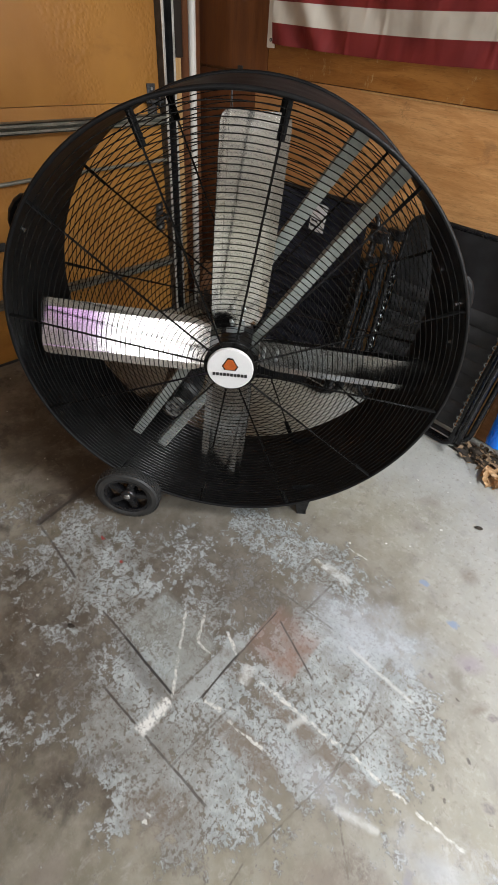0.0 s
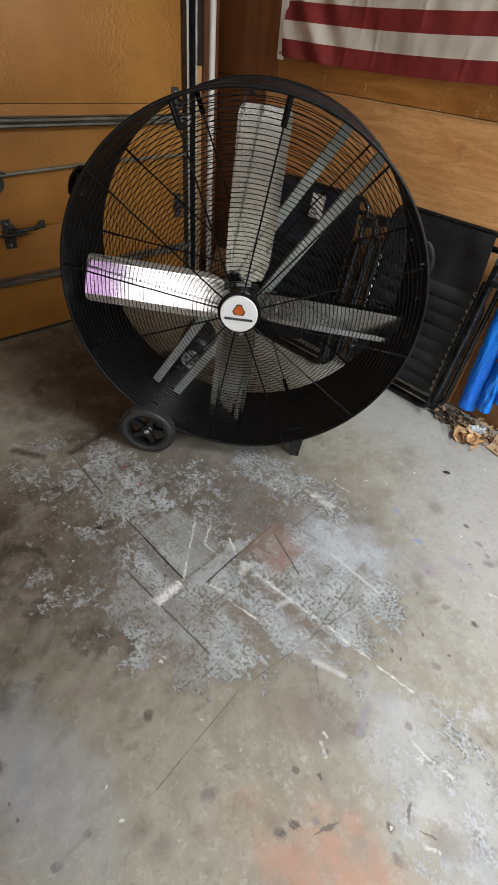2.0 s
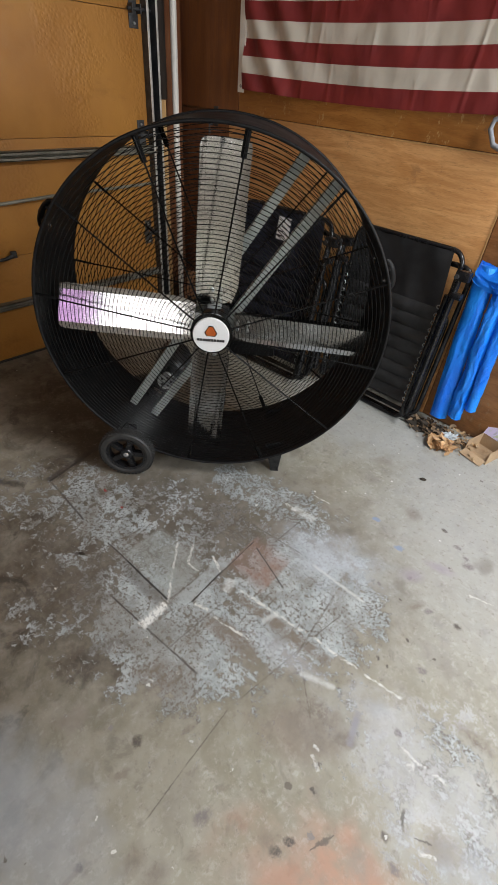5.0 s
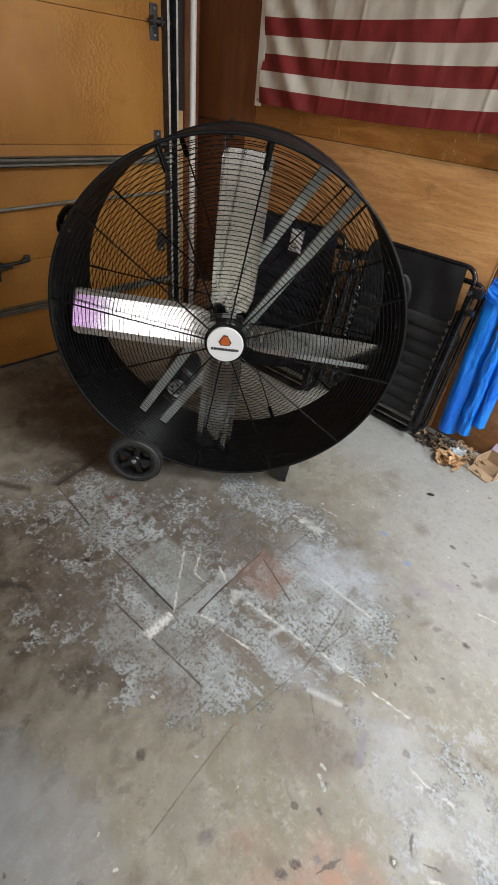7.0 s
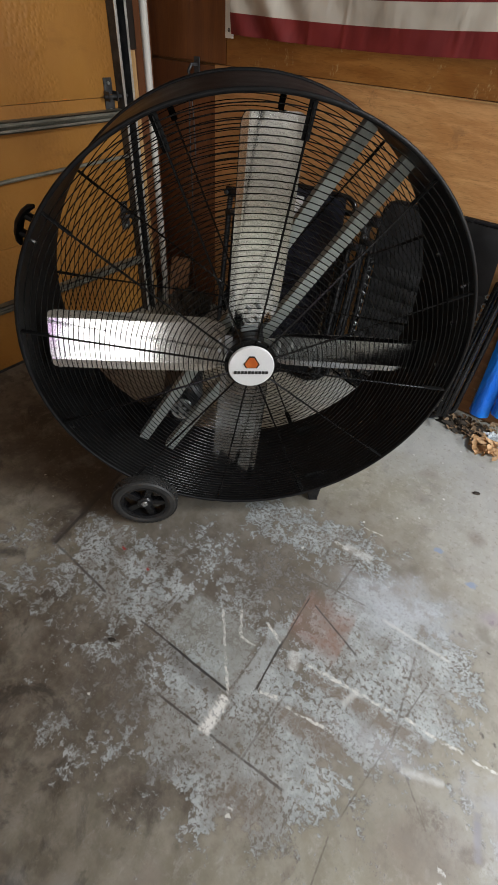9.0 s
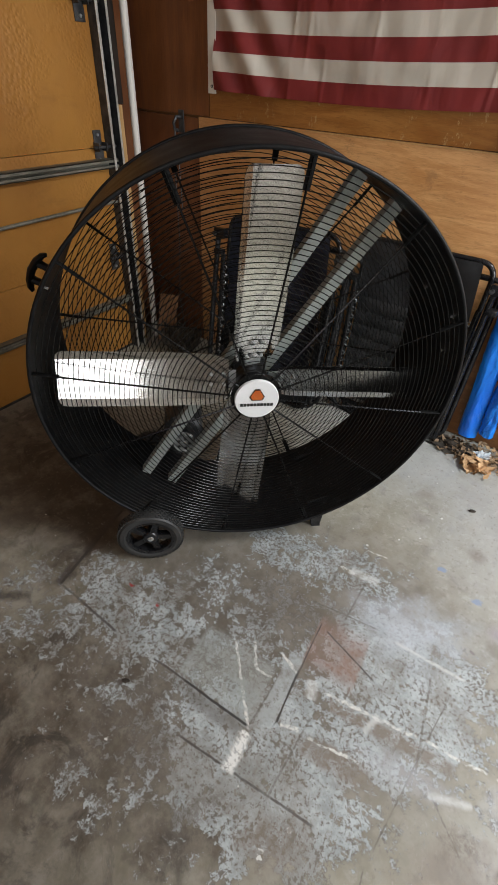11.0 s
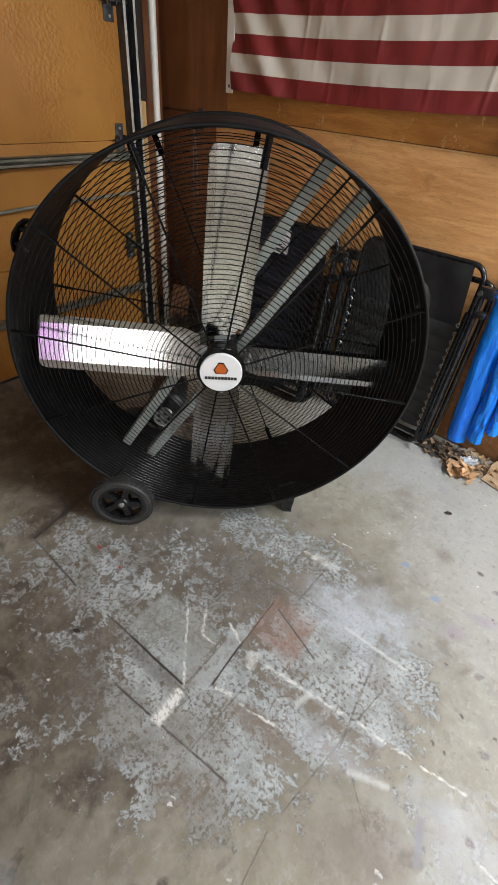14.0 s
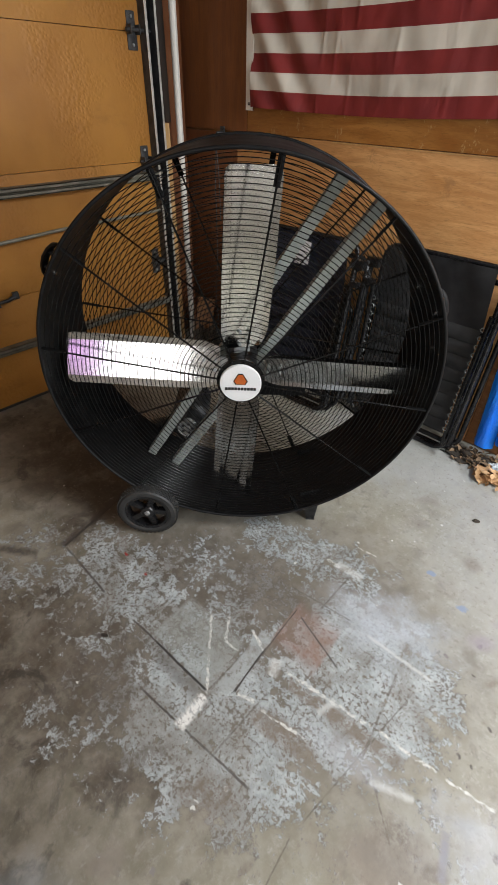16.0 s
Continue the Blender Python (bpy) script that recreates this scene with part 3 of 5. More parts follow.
    oily = blots((0.339, 0.901, 0.014, 0.010, 0), (0.24, 0.729, 0.007, 0.006, 0), (0.14, 0.848, 0.007, 0.005, 0), (0.201, 0.599, 0.007, 0.006, 0), (0.238, 0.60, 0.005, 0.005, 0),
                 (0.455, 0.218, 0.012, 0.010, 0), (0.275, 0.003, 0.014, 0.010, 20), (0.288, 0.042, 0.015, 0.009, 40), (0.269, 0.163, 0.006, 0.005, 0), (-0.156, -0.101, 0.016, 0.013, 0),
                 (-0.032, -0.346, 0.012, 0.008, 30), (-0.028, -0.429, 0.014, 0.008, 60), (-0.307, -0.461, 0.026, 0.016, 20), (-0.833, 0.103, 0.014, 0.010, 40), (0.113, 1.289, 0.012, 0.008, 0))
    col = g.mix(g.math("MULTIPLY", oily, g.ramp(pit, 0.36, 0.54, 0.5, 0.95)), col, (0.085, 0.072, 0.062))
    faded = union(spot(0.05, -0.254, 0.024, 0.03, -20, 1.4, slight), spot(0.103, -0.233, 0.026, 0.034, -20, 1.4, slight), spot(-0.119, -0.175, 0.010, 0.026, -20, 1.2, slight), spot(-0.075, 0.022, 0.008, 0.022, -10, 1.2, slight),
                  spot(-0.342, -0.222, 0.014, 0.02, 0, 1.4, slight), spot(0.196, 0.871, 0.012, 0.03, -35, 1.2, slight), spot(0.249, 0.002, 0.022, 0.016, 0, 1.5, slight), spot(-0.032, 1.273, 0.03, 0.03, 0, 1.5, slight),
                  spot(0.162, 0.292, 0.09, 0.045, 20, 1.5), spot(0.578, 0.299, 0.045, 0.03, 30, 1.3, slight), line(-0.032, -0.346, -0.028, -0.429, 0.006))
    col = g.mix(g.math("MULTIPLY", faded, g.ramp(flake, 0.38, 0.6, 0.35, 0.75)), col, (0.185, 0.158, 0.128))
    col = g.mix(g.math("MULTIPLY", line(0.243, 0.419, 0.278, 0.316, 0.009, 1.6), 0.55), col, (0.25, 0.25, 0.285))
    bits = union(spot(0.350, 0.098, 0.024, 0.0055, 67, 1.0, slight), line(0.335, 0.062, 0.363, 0.130, 0.0012), spot(0.468, 0.284, 0.020, 0.005, -57, 1.0, slight), line(0.508, 0.269, 0.553, 0.287, 0.0016, 0.7, chipped))
    col = g.mix(g.math("MULTIPLY", bits, 0.75), col, (0.075, 0.066, 0.058))
    chips = union(line(0.213, 0.231, 0.254, 0.207, 0.005, 0.7, chipped), line(0.385, 0.427, 0.443, 0.421, 0.004, 0.7, chipped), line(0.480, 0.430, 0.515, 0.436, 0.0035, 0.7, chipped), line(0.20, 0.25, 0.222, 0.252, 0.004, 0.7, chipped),
                  spot(-0.046, 0.011, 0.006, 0.005, 0, 0.7, slight), spot(-0.222, 0.098, 0.006, 0.005, 0, 0.7, slight), spot(-0.254, 0.025, 0.006, 0.004, 0, 0.7, slight), spot(0.428, 0.40, 0.010, 0.012, 0, 1.0, slight),
                  line(0.53, 0.25, 0.57, 0.275, 0.005, 0.7, chipped))
    col = g.mix(g.math("MULTIPLY", chips, g.ramp(pit, 0.42, 0.56, 0.1, 0.8)), col, (0.60, 0.60, 0.58))
    col = g.mix(g.math("MULTIPLY", union(spot(-0.10, -0.38, 0.14, 0.10, 20, 1.7), spot(0.638, 0.328, 0.05, 0.05, 0, 1.5), spot(0.273, 0.465, 0.035, 0.022, 30, 1.5, slight)), 0.4), col, (0.34, 0.37, 0.42))
    # drops and specks
    drops = g.node("ShaderNodeTexVoronoi", feature="F1")
    g.put(drops.inputs["Vector"], slight)
    drops.inputs["Scale"].default_value = 9
    sep = g.node("ShaderNodeSeparateColor")
    g.put(sep.inputs[0], drops.outputs["Color"])
    size = g.ramp(sep.outputs[0], 0.55, 1.0, 0.0, 0.10)
    drop = g.ramp(g.math("SUBTRACT", drops.outputs["Distance"], size), 0.012, -0.012)
    dropcol = g.mix(g.ramp(sep.outputs[1], 0.45, 0.55), (0.13, 0.11, 0.09), (0.21, 0.195, 0.19))
    col = g.mix(g.math("MULTIPLY", drop, g.ramp(sep.outputs[2], 0.2, 0.8, 0.25, 0.85)), col, dropcol)
    fine = g.node("ShaderNodeTexVoronoi", feature="F1")
    g.put(fine.inputs["Vector"], slight)
    fine.inputs["Scale"].default_value = 24
    sep2 = g.node("ShaderNodeSeparateColor")
    g.put(sep2.inputs[0], fine.outputs["Color"])
    speck = g.ramp(g.math("SUBTRACT", fine.outputs["Distance"], g.ramp(sep2.outputs[0], 0.82, 1.0, 0.0, 0.12)), 0.01, -0.01)
    col = g.mix(g.math("MULTIPLY", speck, 0.8), col, g.mix(g.ramp(sep2.outputs[1], 0.5, 0.6), (0.66, 0.66, 0.62), (0.10, 0.085, 0.07)))
    reds = union(spot(-1.05, 0.36, 0.010, 0.008, 0, 0.5, slight), spot(-0.92, 0.36, 0.007, 0.006, 0, 0.5, slight))
    col = g.mix(reds, col, (0.30, 0.035, 0.03))
    tints = union(spot(0.185, 1.09, 0.05, 0.018, 15, 1.6, slight), spot(0.12, 0.975, 0.04, 0.025, 40, 1.7, slight))
    col = g.mix(g.math("MULTIPLY", tints, 0.45), col, (0.30, 0.255, 0.33))
    blues = union(spot(-0.129, 1.123, 0.016, 0.012, 30, 0.7, slight), spot(0.02, 1.058, 0.018, 0.012, 30, 0.7, slight))
    col = g.mix(g.math("MULTIPLY", blues, 0.8), col, (0.22, 0.29, 0.42))
    h = g.math("ADD", g.math("MULTIPLY", paint, 0.5), g.math("MULTIPLY", grit, 0.25))
    g.bump(h, 0.35, 0.0025)
    rough = g.math("ADD", g.ramp(mottle, 0.3, 0.7, 0.42, 0.62), g.math("MULTIPLY", dirt, 0.08))
    return g.out(col, rough)


M_red = flag_cloth("red_flag_nylon", (0.165, 0.014, 0.014), (0.220, 0.021, 0.020))
M_cream = flag_cloth("cream_flag_nylon", (0.52, 0.475, 0.40), (0.63, 0.58, 0.50))
M_blue = flag_cloth("navy_flag_nylon", (0.012, 0.018, 0.06), (0.02, 0.028, 0.08))
M_blade, M_door, M_tarp, M_flap = blade_metal(), door_paint(), tarp_plastic(), printed_card()
FLOOR_CUTS = (-10.0, -0.62, -0.20, 0.16, 10.0)
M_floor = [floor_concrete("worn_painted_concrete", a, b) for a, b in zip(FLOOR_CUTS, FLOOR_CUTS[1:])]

# ---- setting ----
structure = lambda ob, label, category: tagged(ob, label, category, kind="structure")
bm = boxes((WEST - 0.1, SOUTH - 0.1, -0.12, EAST + 0.1, NORTH + 0.12, 0.0))
for cut in FLOOR_CUTS[1:-1]:
    bmesh.ops.bisect_plane(bm, geom=bm.verts[:] + bm.edges[:] + bm.faces[:], plane_co=(cut, 0, 0), plane_no=(1, 0, 0))
for f in bm.faces:
    f.material_index = sum(f.calc_center_median().x > cut for cut in FLOOR_CUTS[1:-1])
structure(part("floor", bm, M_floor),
          "worn concrete garage floor with flaking grey paint and stains", "floor")
structure(part("ground", boxes((-40, -40, -0.3, 40, 40, -0.13)), M_asphalt), "dark asphalt ground outside the garage", "ground")
structure(part("ceiling", boxes((WEST - 0.1, SOUTH - 0.1, CEIL, EAST + 0.1, NORTH + 0.12, CEIL + 0.1)), M_plaster), "plain painted garage ceiling", "ceiling")
SEAM, LIGHT_X0, LIGHT_X1 = 1.268, -2.06, -0.385
wall_n = structure(part("wall_north", boxes((WEST - 0.1, NORTH + 0.02, 0, EAST + 0.1, NORTH + 0.12, CEIL)), M_brown),
                   "brown timber garage wall clad in plywood sheets", "wall")
part("panel", boxes((LIGHT_X0, NORTH, 0.012, LIGHT_X1, NORTH + 0.018, SEAM), bevel=0.002), M_ply, wall_n, "varnished tan plywood sheet")
part("panel", boxes((WEST, NORTH + 0.003, 0.012, LIGHT_X0 - 0.004, NORTH + 0.018, SEAM - 0.006), bevel=0.002), M_dark_ply, wall_n, "dark brown plywood strip")
part("panel", boxes((WEST, NORTH - 0.001, SEAM + 0.006, -1.99, NORTH + 0.018, CEIL), bevel=0.002), M_red_ply, wall_n, "dark reddish upper plywood sheet")
part("panel", boxes((-1.986, NORTH + 0.001, SEAM + 0.003, 0.45, NORTH + 0.018, CEIL), bevel=0.002), M_upper, wall_n, "scuffed upper plywood sheet")
part("panel", boxes((LIGHT_X1 + 0.006, NORTH + 0.008, 0.012, 0.8, NORTH + 0.019, SEAM - 0.004), bevel=0.002), M_low, wall_n, "dark brown scuffed lower board")
part("panel_edge", boxes((-1.42, NORTH - 0.0022, SEAM - 0.0065, LIGHT_X1 + 0.001, NORTH - 0.0002, SEAM - 0.0005)), M_pine, wall_n, "pale raw plywood edge")
part("panel_edge", boxes((LIGHT_X1 - 0.0015, NORTH - 0.0022, 0.3, LIGHT_X1 + 0.0025, NORTH - 0.0002, SEAM - 0.006)), M_pine, wall_n, "pale raw plywood edge")
DOOR_Y0, DOOR_Y1, DOOR_Z = -0.85, 1.665, 2.21
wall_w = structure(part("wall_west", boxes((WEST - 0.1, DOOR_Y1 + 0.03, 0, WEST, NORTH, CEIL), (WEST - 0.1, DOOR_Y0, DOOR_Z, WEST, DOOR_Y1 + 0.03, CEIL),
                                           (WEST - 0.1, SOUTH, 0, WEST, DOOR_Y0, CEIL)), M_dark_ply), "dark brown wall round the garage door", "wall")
structure(part("wall_east", boxes((EAST, SOUTH, 0, EAST + 0.1, 0.3, CEIL), (EAST, 1.9, 0, EAST + 0.1, NORTH, CEIL), (EAST, 0.3, 2.15, EAST + 0.1, 1.9, CEIL),
                                        (EAST, 0.3, 0, EAST + 0.1, 1.9, 1.02)), M_plaster),
          "painted wall with a wide window opening", "wall")
structure(part("wall_south", boxes((WEST, SOUTH - 0.1, 0, 0.32, SOUTH, CEIL), (1.40, SOUTH - 0.1, 0, EAST, SOUTH, CEIL), (0.32, SOUTH - 0.1, 0, 1.40, SOUTH, 1.2), (0.32, SOUTH - 0.1, 2.36, 1.40, SOUTH, CEIL)), M_plaster),
          "painted wall with a tall window opening", "wall")

# ---- garage door ----
door = thing("garage_door", pose(-2.39, 0, 0), "closed orange hardboard sectional garage door with steel struts", "garage door")
JOINTS = [0.012, 0.588, 1.128, 1.668, 2.20]
for z0, z1 in zip(JOINTS, JOINTS[1:]):
    part("section", boxes((-0.04, DOOR_Y0, z0 + 0.0012, 0.0, DOOR_Y1, z1 - 0.0012), bevel=0.0012), M_door, door)
for z, h, d, nm in ((1.060, 0.042, 0.05, "strut"), (0.335, 0.034, 0.045, "strut")):
    bm = boxes((0.002, DOOR_Y0 + 0.05, z - h / 2, 0.007, DOOR_Y1 + 0.03, z + h / 2), (0.006, DOOR_Y0 + 0.05, z + h / 2 - 0.006, d, DOOR_Y1 + 0.03, z + h / 2),
               (0.006, DOOR_Y0 + 0.05, z - h / 2, d, DOOR_Y1 + 0.03, z - h / 2 + 0.006), (d - 0.006, DOOR_Y0 + 0.05, z + h / 2 - 0.016, d, DOOR_Y1 + 0.03, z + h / 2),
               (d - 0.006, DOOR_Y0 + 0.05, z - h / 2, d, DOOR_Y1 + 0.03, z - h / 2 + 0.014), bevel=0.0012)
    part(nm, bm, M_strut, door, "weathered steel reinforcing channel")
bm = bmesh.new()
tube(bm, [(0.03, 0.53, 0.848), (0.03, 1.0, 0.868), (0.03, 1.68, 0.880)], 0.0085, 10)
part("lock_rod", bm, M_strut, door, "thin round steel lock rod")


def hinge(y, z, parent):
    bm = boxes((0.001, y - 0.028, z - 0.075, 0.006, y + 0.028, z - 0.006), (0.001, y - 0.024, z + 0.006, 0.006, y + 0.024, z + 0.07), bevel=0.002)
    box(bm, 0.004, y - 0.03, z - 0.018, 0.045, y - 0.024, z + 0.02, 0.001)
    box(bm, 0.004, y + 0.02, z - 0.018, 0.045, y + 0.026, z + 0.02, 0.001)
    tube(bm, [(0.03, y - 0.05, z), (0.03, y + 0.09, z)], 0.008, 10)
    ob = part("roller_hinge", bm, M_dark_steel, parent, "blackened steel roller hinge")
    bolt = bmesh.new()
    for dz in (-0.055, 0.05):
        tube(bolt, [(0.006, y, z + dz), (0.013, y, z + dz)], 0.007, 6)
    part("bolt", bolt, M_steel, ob)


for z in JOINTS[1:4]:
    hinge(1.615, z + 0.005, door)
hinge(0.528, 0.573, door)
bm = bmesh.new()
tube(bm, [(0.002, 0.515, 0.815), (0.016, 0.515, 0.815)], 0.052, 24)
tube(bm, [(0.014, 0.515, 0.815), (0.034, 0.515, 0.815)], 0.022, 16)
tube(bm, [(0.03, 0.48, 0.868), (0.034, 0.54, 0.866), (0.032, 0.585, 0.850)], [0.008, 0.009, 0.005], 8)
part("lock_plate", bm, M_dark_steel, door, "round grey lock plate with a short lever")
bm = bmesh.new()
box(bm, 0.007, -0.034, -0.034, 0.013, 0.034, 0.034, 0.004, m=pose(0, 0.543, 0.58) @ Matrix.Diagonal((1, 0.85, 1.25, 1)) @ Matrix.Rotation(radians(45), 4, "X"))
tube(bm, [(0.012, 0.543, 0.58), (0.026, 0.543, 0.58)], [0.020, 0.016], 14)
tube(bm, [(0.024, 0.555, 0.586), (0.030, 0.60, 0.588), (0.030, 0.66, 0.590), (0.026, 0.70, 0.600)], [0.009, 0.0075, 0.009, 0.012], 10)
box(bm, 0.014, 0.692, 0.586, 0.032, 0.722, 0.622, 0.005)
part("latch", bm, M_dark_steel, door, "blackened steel latch bar on a diamond plate")
part("weather_strip", boxes((-0.03, DOOR_Y0, 0.0, 0.004, DOOR_Y1, 0.014), bevel=0.003), M_rubber, door, "black rubber bottom seal")

track = thing("door_track", pose(-2.40, 1.70, 0), "vertical steel door track beside the garage door", "door track")
part("flange", boxes((0.0, -0.034, 0.0, 0.062, -0.028, 2.5), bevel=0.001), M_dark_steel, track)
part("lip", boxes((0.0622, -0.036, 0.0, 0.066, -0.022, 2.5), bevel=0.001), M_track, track, "pale steel track lip")
part("flange", boxes((0.0, 0.024, 0.0, 0.062, 0.032, 2.5), bevel=0.001), M_dark_steel, track)
part("lip", boxes((0.0622, 0.022, 0.0, 0.066, 0.034, 2.5), bevel=0.001), M_track, track, "pale steel track lip")
part("web", boxes((0.0, -0.028, 0.0, 0.004, 0.024, 2.5)), M_dark_steel, track, "dark steel channel web")
for z in (0.45, 1.2, 1.9):
    part("bracket", boxes((-0.1, 0.032, z - 0.04, 0.05, 0.038, z + 0.04), (-0.1, 0.038, z - 0.04, -0.094, 0.075, z + 0.04), bevel=0.001), M_steel, track)
structure(part("trim_jamb", boxes((-2.5, 1.757, 0.0, -2.385, 1.805, 1.30), bevel=0.004), M_pine), "pale pine jamb post by the door track", "trim")
structure(part("trim_dark", boxes((-2.5, 1.742, 1.302, -2.40, 1.83, CEIL), bevel=0.004), M_dark_timber), "near-black upper jamb by the door track", "trim")

bm = bmesh.new()
tube(bm, [(0, 0, 0.002), (0.004, -0.004, 0.8), (0, 0, 1.6), (0.0, 0.0, 2.7)], 0.019, 16)
tagged(part("white_pipe", bm, M_pvc), "aged white plastic pipe standing upright in the corner", "pipe").matrix_world = pose(-2.372, 1.868, 0)

# ---- flag ----
flag = thing("flag", pose(-1.925, NORTH - 0.006, 1.386), "red and cream striped cloth flag hung on the plywood wall", "flag")
FW, FS = 1.52, 0.0703


def ripple(x, z):
    d = 0.014 + 0.003 * math.sin(9 * x + 3.0 * z) + 0.004 * math.sin(5.2 * x - 9 * z + 1)
    near = math.exp(-((x - 0.16) / 0.2) ** 2)
    d += near * 0.017 * (1 + math.sin(30 * (x + 0.75 * z) - 0.6))
    d += 0.007 * noise.noise((x * 5, 1.7, z * 6)) + 0.004 * noise.noise((x * 14, 4.1, z * 9))
    for c in (0.30, 0.40, 0.47, 0.56, 0.77, 1.02, 1.25):
        d += 0.0035 * math.exp(-((x - c - 0.06 * z) / 0.007) ** 2) * max(0.0, 0.4 + 1.6 * noise.noise((c * 9, 0, z * 7)))
    return -max(d, 0.002) - 0.012 * math.exp(-x / 0.05)


def cloth(x0, z0, x1, z1, nx, nz):
    bm = bmesh.new()
    grid = []
    for j in range(nz + 1):
        row = []
        for i in range(nx + 1):
            x, z = x0 + (x1 - x0) * i / nx, z0 + (z1 - z0) * j / nz
            sag = 0.022 * math.sin(math.pi * min(x / FW, 1)) * (1 - z / 0.92)
            row.append(bm.verts.new((x, ripple(x, z), z - sag + 0.016 * (x / FW))))
        grid.append(row)
    for j in range(nz):
        for i in range(nx):
            bm.faces.new((grid[j][i], grid[j][i + 1], grid[j + 1][i + 1], grid[j + 1][i]))
    return bm


for i in range(13):
    x0 = 0.61 if i > 5 else 0.0
    part("stripe", cloth(x0, i * FS, FW, (i + 1) * FS, int((FW - x0) / 0.008), 8), M_cream if i % 2 else M_red, flag, "cream stripe" if i % 2 else "dark red stripe")
part("canton", cloth(0.0, 6 * FS, 0.61, 13 * FS, 76, 50), M_blue, flag, "plain navy canton")
bm = boxes((-0.040, -0.030, -0.016, 0.006, -0.024, 13 * FS + 0.01), bevel=0.002)
header = part("header", bm, M_canvas, flag, "cream canvas heading strip")
for z in (0.012, 0.89):
    bm = bmesh.new()
    lathe(bm, [(0.0035, -0.032), (0.0065, -0.0325), (0.0065, -0.0295), (0.0035, -0.0295)], 16, (-0.016, 0, z))
    part("grommet", bm, M_dark_steel, header, "dark metal grommet")

# ---- drum fan ----
H, R, DEPTH = 0.717, 0.635, 0.40
fan = thing("drum_fan", pose(-0.82, 0.768, 0, 0, 0, 41.7), "large black belt-drive drum fan on two wheels, blades at rest", "fan")
C = (0, 0, H)


def polar(r, deg, y=0.0):
    return Vector((r * math.cos(radians(deg)), y, H + r * math.sin(radians(deg))))


bm = bmesh.new()
lathe(bm, [(R - 0.004, 0.002), (R - 0.001, 0.0), (R, 0.01), (R, DEPTH - 0.01), (R - 0.001, DEPTH), (R - 0.004, DEPTH - 0.002), (R - 0.004, DEPTH / 2)], 128, C)
drum = part("drum", bm, M_black, fan, "black painted steel drum shell")
for y in (0.0, DEPTH):
    bm = bmesh.new()
    lathe(bm, [(R + 0.001 + 0.0055 * math.cos(a), y + 0.0055 * math.sin(a)) for a in [k * math.tau / 10 for k in range(10)]], 128, C)
    part("rolled_rim", bm, M_black, drum)
for deg, y in ((8, 0.1), (-6, 0.1), (22, 0.25), (150, 0.05), (205, 0.02), (80, 0.3), (100, 0.3), (20, 0.07)):
    bm = bmesh.new()
    a, b = polar(R - 0.004, deg, y), polar(R - 0.012, deg, y)
    tube(bm, [a, b], 0.006, 6)
    part("bolt", bm, M_chrome, drum, "bright steel bolt head")


def ring_mesh(r, wire, segs):
    bm = bmesh.new()
    lathe(bm, [(r + wire * math.cos(k * math.tau / 6), wire * math.sin(k * math.tau / 6)) for k in range(6)], segs)
    return finish(bm, "wire_ring", M_wire)


def guard(name, y, spokes, sign, clip_spokes):
    bm = bmesh.new()
    lathe(bm, [(0.07, -0.003), (0.078, -0.003), (0.078, 0.003), (0.07, 0.003)], 48, (0, y, H))
    disc(bm, 0.071, y - 0.002, y + 0.002, 48, C)
    g = part(name, bm, M_wire, fan, "black welded wire guard")
    r, k = 0.086, 0
    while r < R - 0.008:
        bulge = sign * 0.012 * (1 - (r / R) ** 2)
        ob = part("wire_ring", ring_mesh(r, 0.00125, 96), None, g)
        ob.matrix_local = pose(0, y + bulge, H)
        r += 0.0136
    for deg in spokes:
        bm = bmesh.new()
        pts = [polar(0.07 + (R - 0.078) * i / 6, deg, y + sign * (0.012 * (1 - ((0.07 + (R - 0.078) * i / 6) / R) ** 2)) + 0.0035) for i in range(7)]
        tube(bm, pts, 0.0029, 6)
        part("spoke", bm, M_wire, g)
        if deg in clip_spokes:
            bm = bmesh.new()
            tube(bm, [polar(R - 0.005, deg, y + 0.007), polar(R - 0.075, deg, y + 0.004)], 0.009, 8, squash=(1, 0.35))
            part("clip", bm, M_matte, g, "flat black steel clip")
    return g


FRONT = [81.3 + 30 * k for k in range(12)]
REAR = [22 + 30 * k for k in range(12)]
guard("front_guard", -0.002, FRONT, -1, FRONT)
guard("rear_guard", DEPTH - 0.006, REAR, 1, REAR)

bm = bmesh.new()
disc(bm, 0.067, -0.021, -0.012, 56, C)
badge = part("badge", bm, M_white, fan, "round white badge with an orange emblem")
bm = bmesh.new()
for size, y in ((0.024, -0.0222),):
    pts = []
    for k in range(3):
        for e in (-18, 18):
            a = radians(90 + 120 * k + e)
            pts.append(bm.verts.new((size * math.cos(a), y, H + 0.016 + size * math.sin(a))))
    bm.faces.new(pts)
    bmesh.ops.solidify(bm, geom=bm.faces[:], thickness=0.001)
part("emblem_edge", bm, M_ink, badge, smooth=False)
bm = bmesh.new()
pts = []
for k in range(3):
    for e in (-20, 20):
        a = radians(90 + 120 * k + e)
        pts.append(bm.verts.new((0.020 * math.cos(a), -0.0236, H + 0.016 + 0.020 * math.sin(a))))
bm.faces.new(pts)
bmesh.ops.solidify(bm, geom=bm.faces[:], thickness=0.001)
part("emblem", bm, M_orange, badge, "orange rounded triangle", smooth=False)
bm = bmesh.new()
for k in range(10):
    x = -0.050 + k * 0.0102
    box(bm, x, -0.0225, H - 0.022, x + 0.0082, -0.0212, H - 0.0125)
part("wordmark", bm, M_ink, badge, "row of plain dark bars", smooth=False)

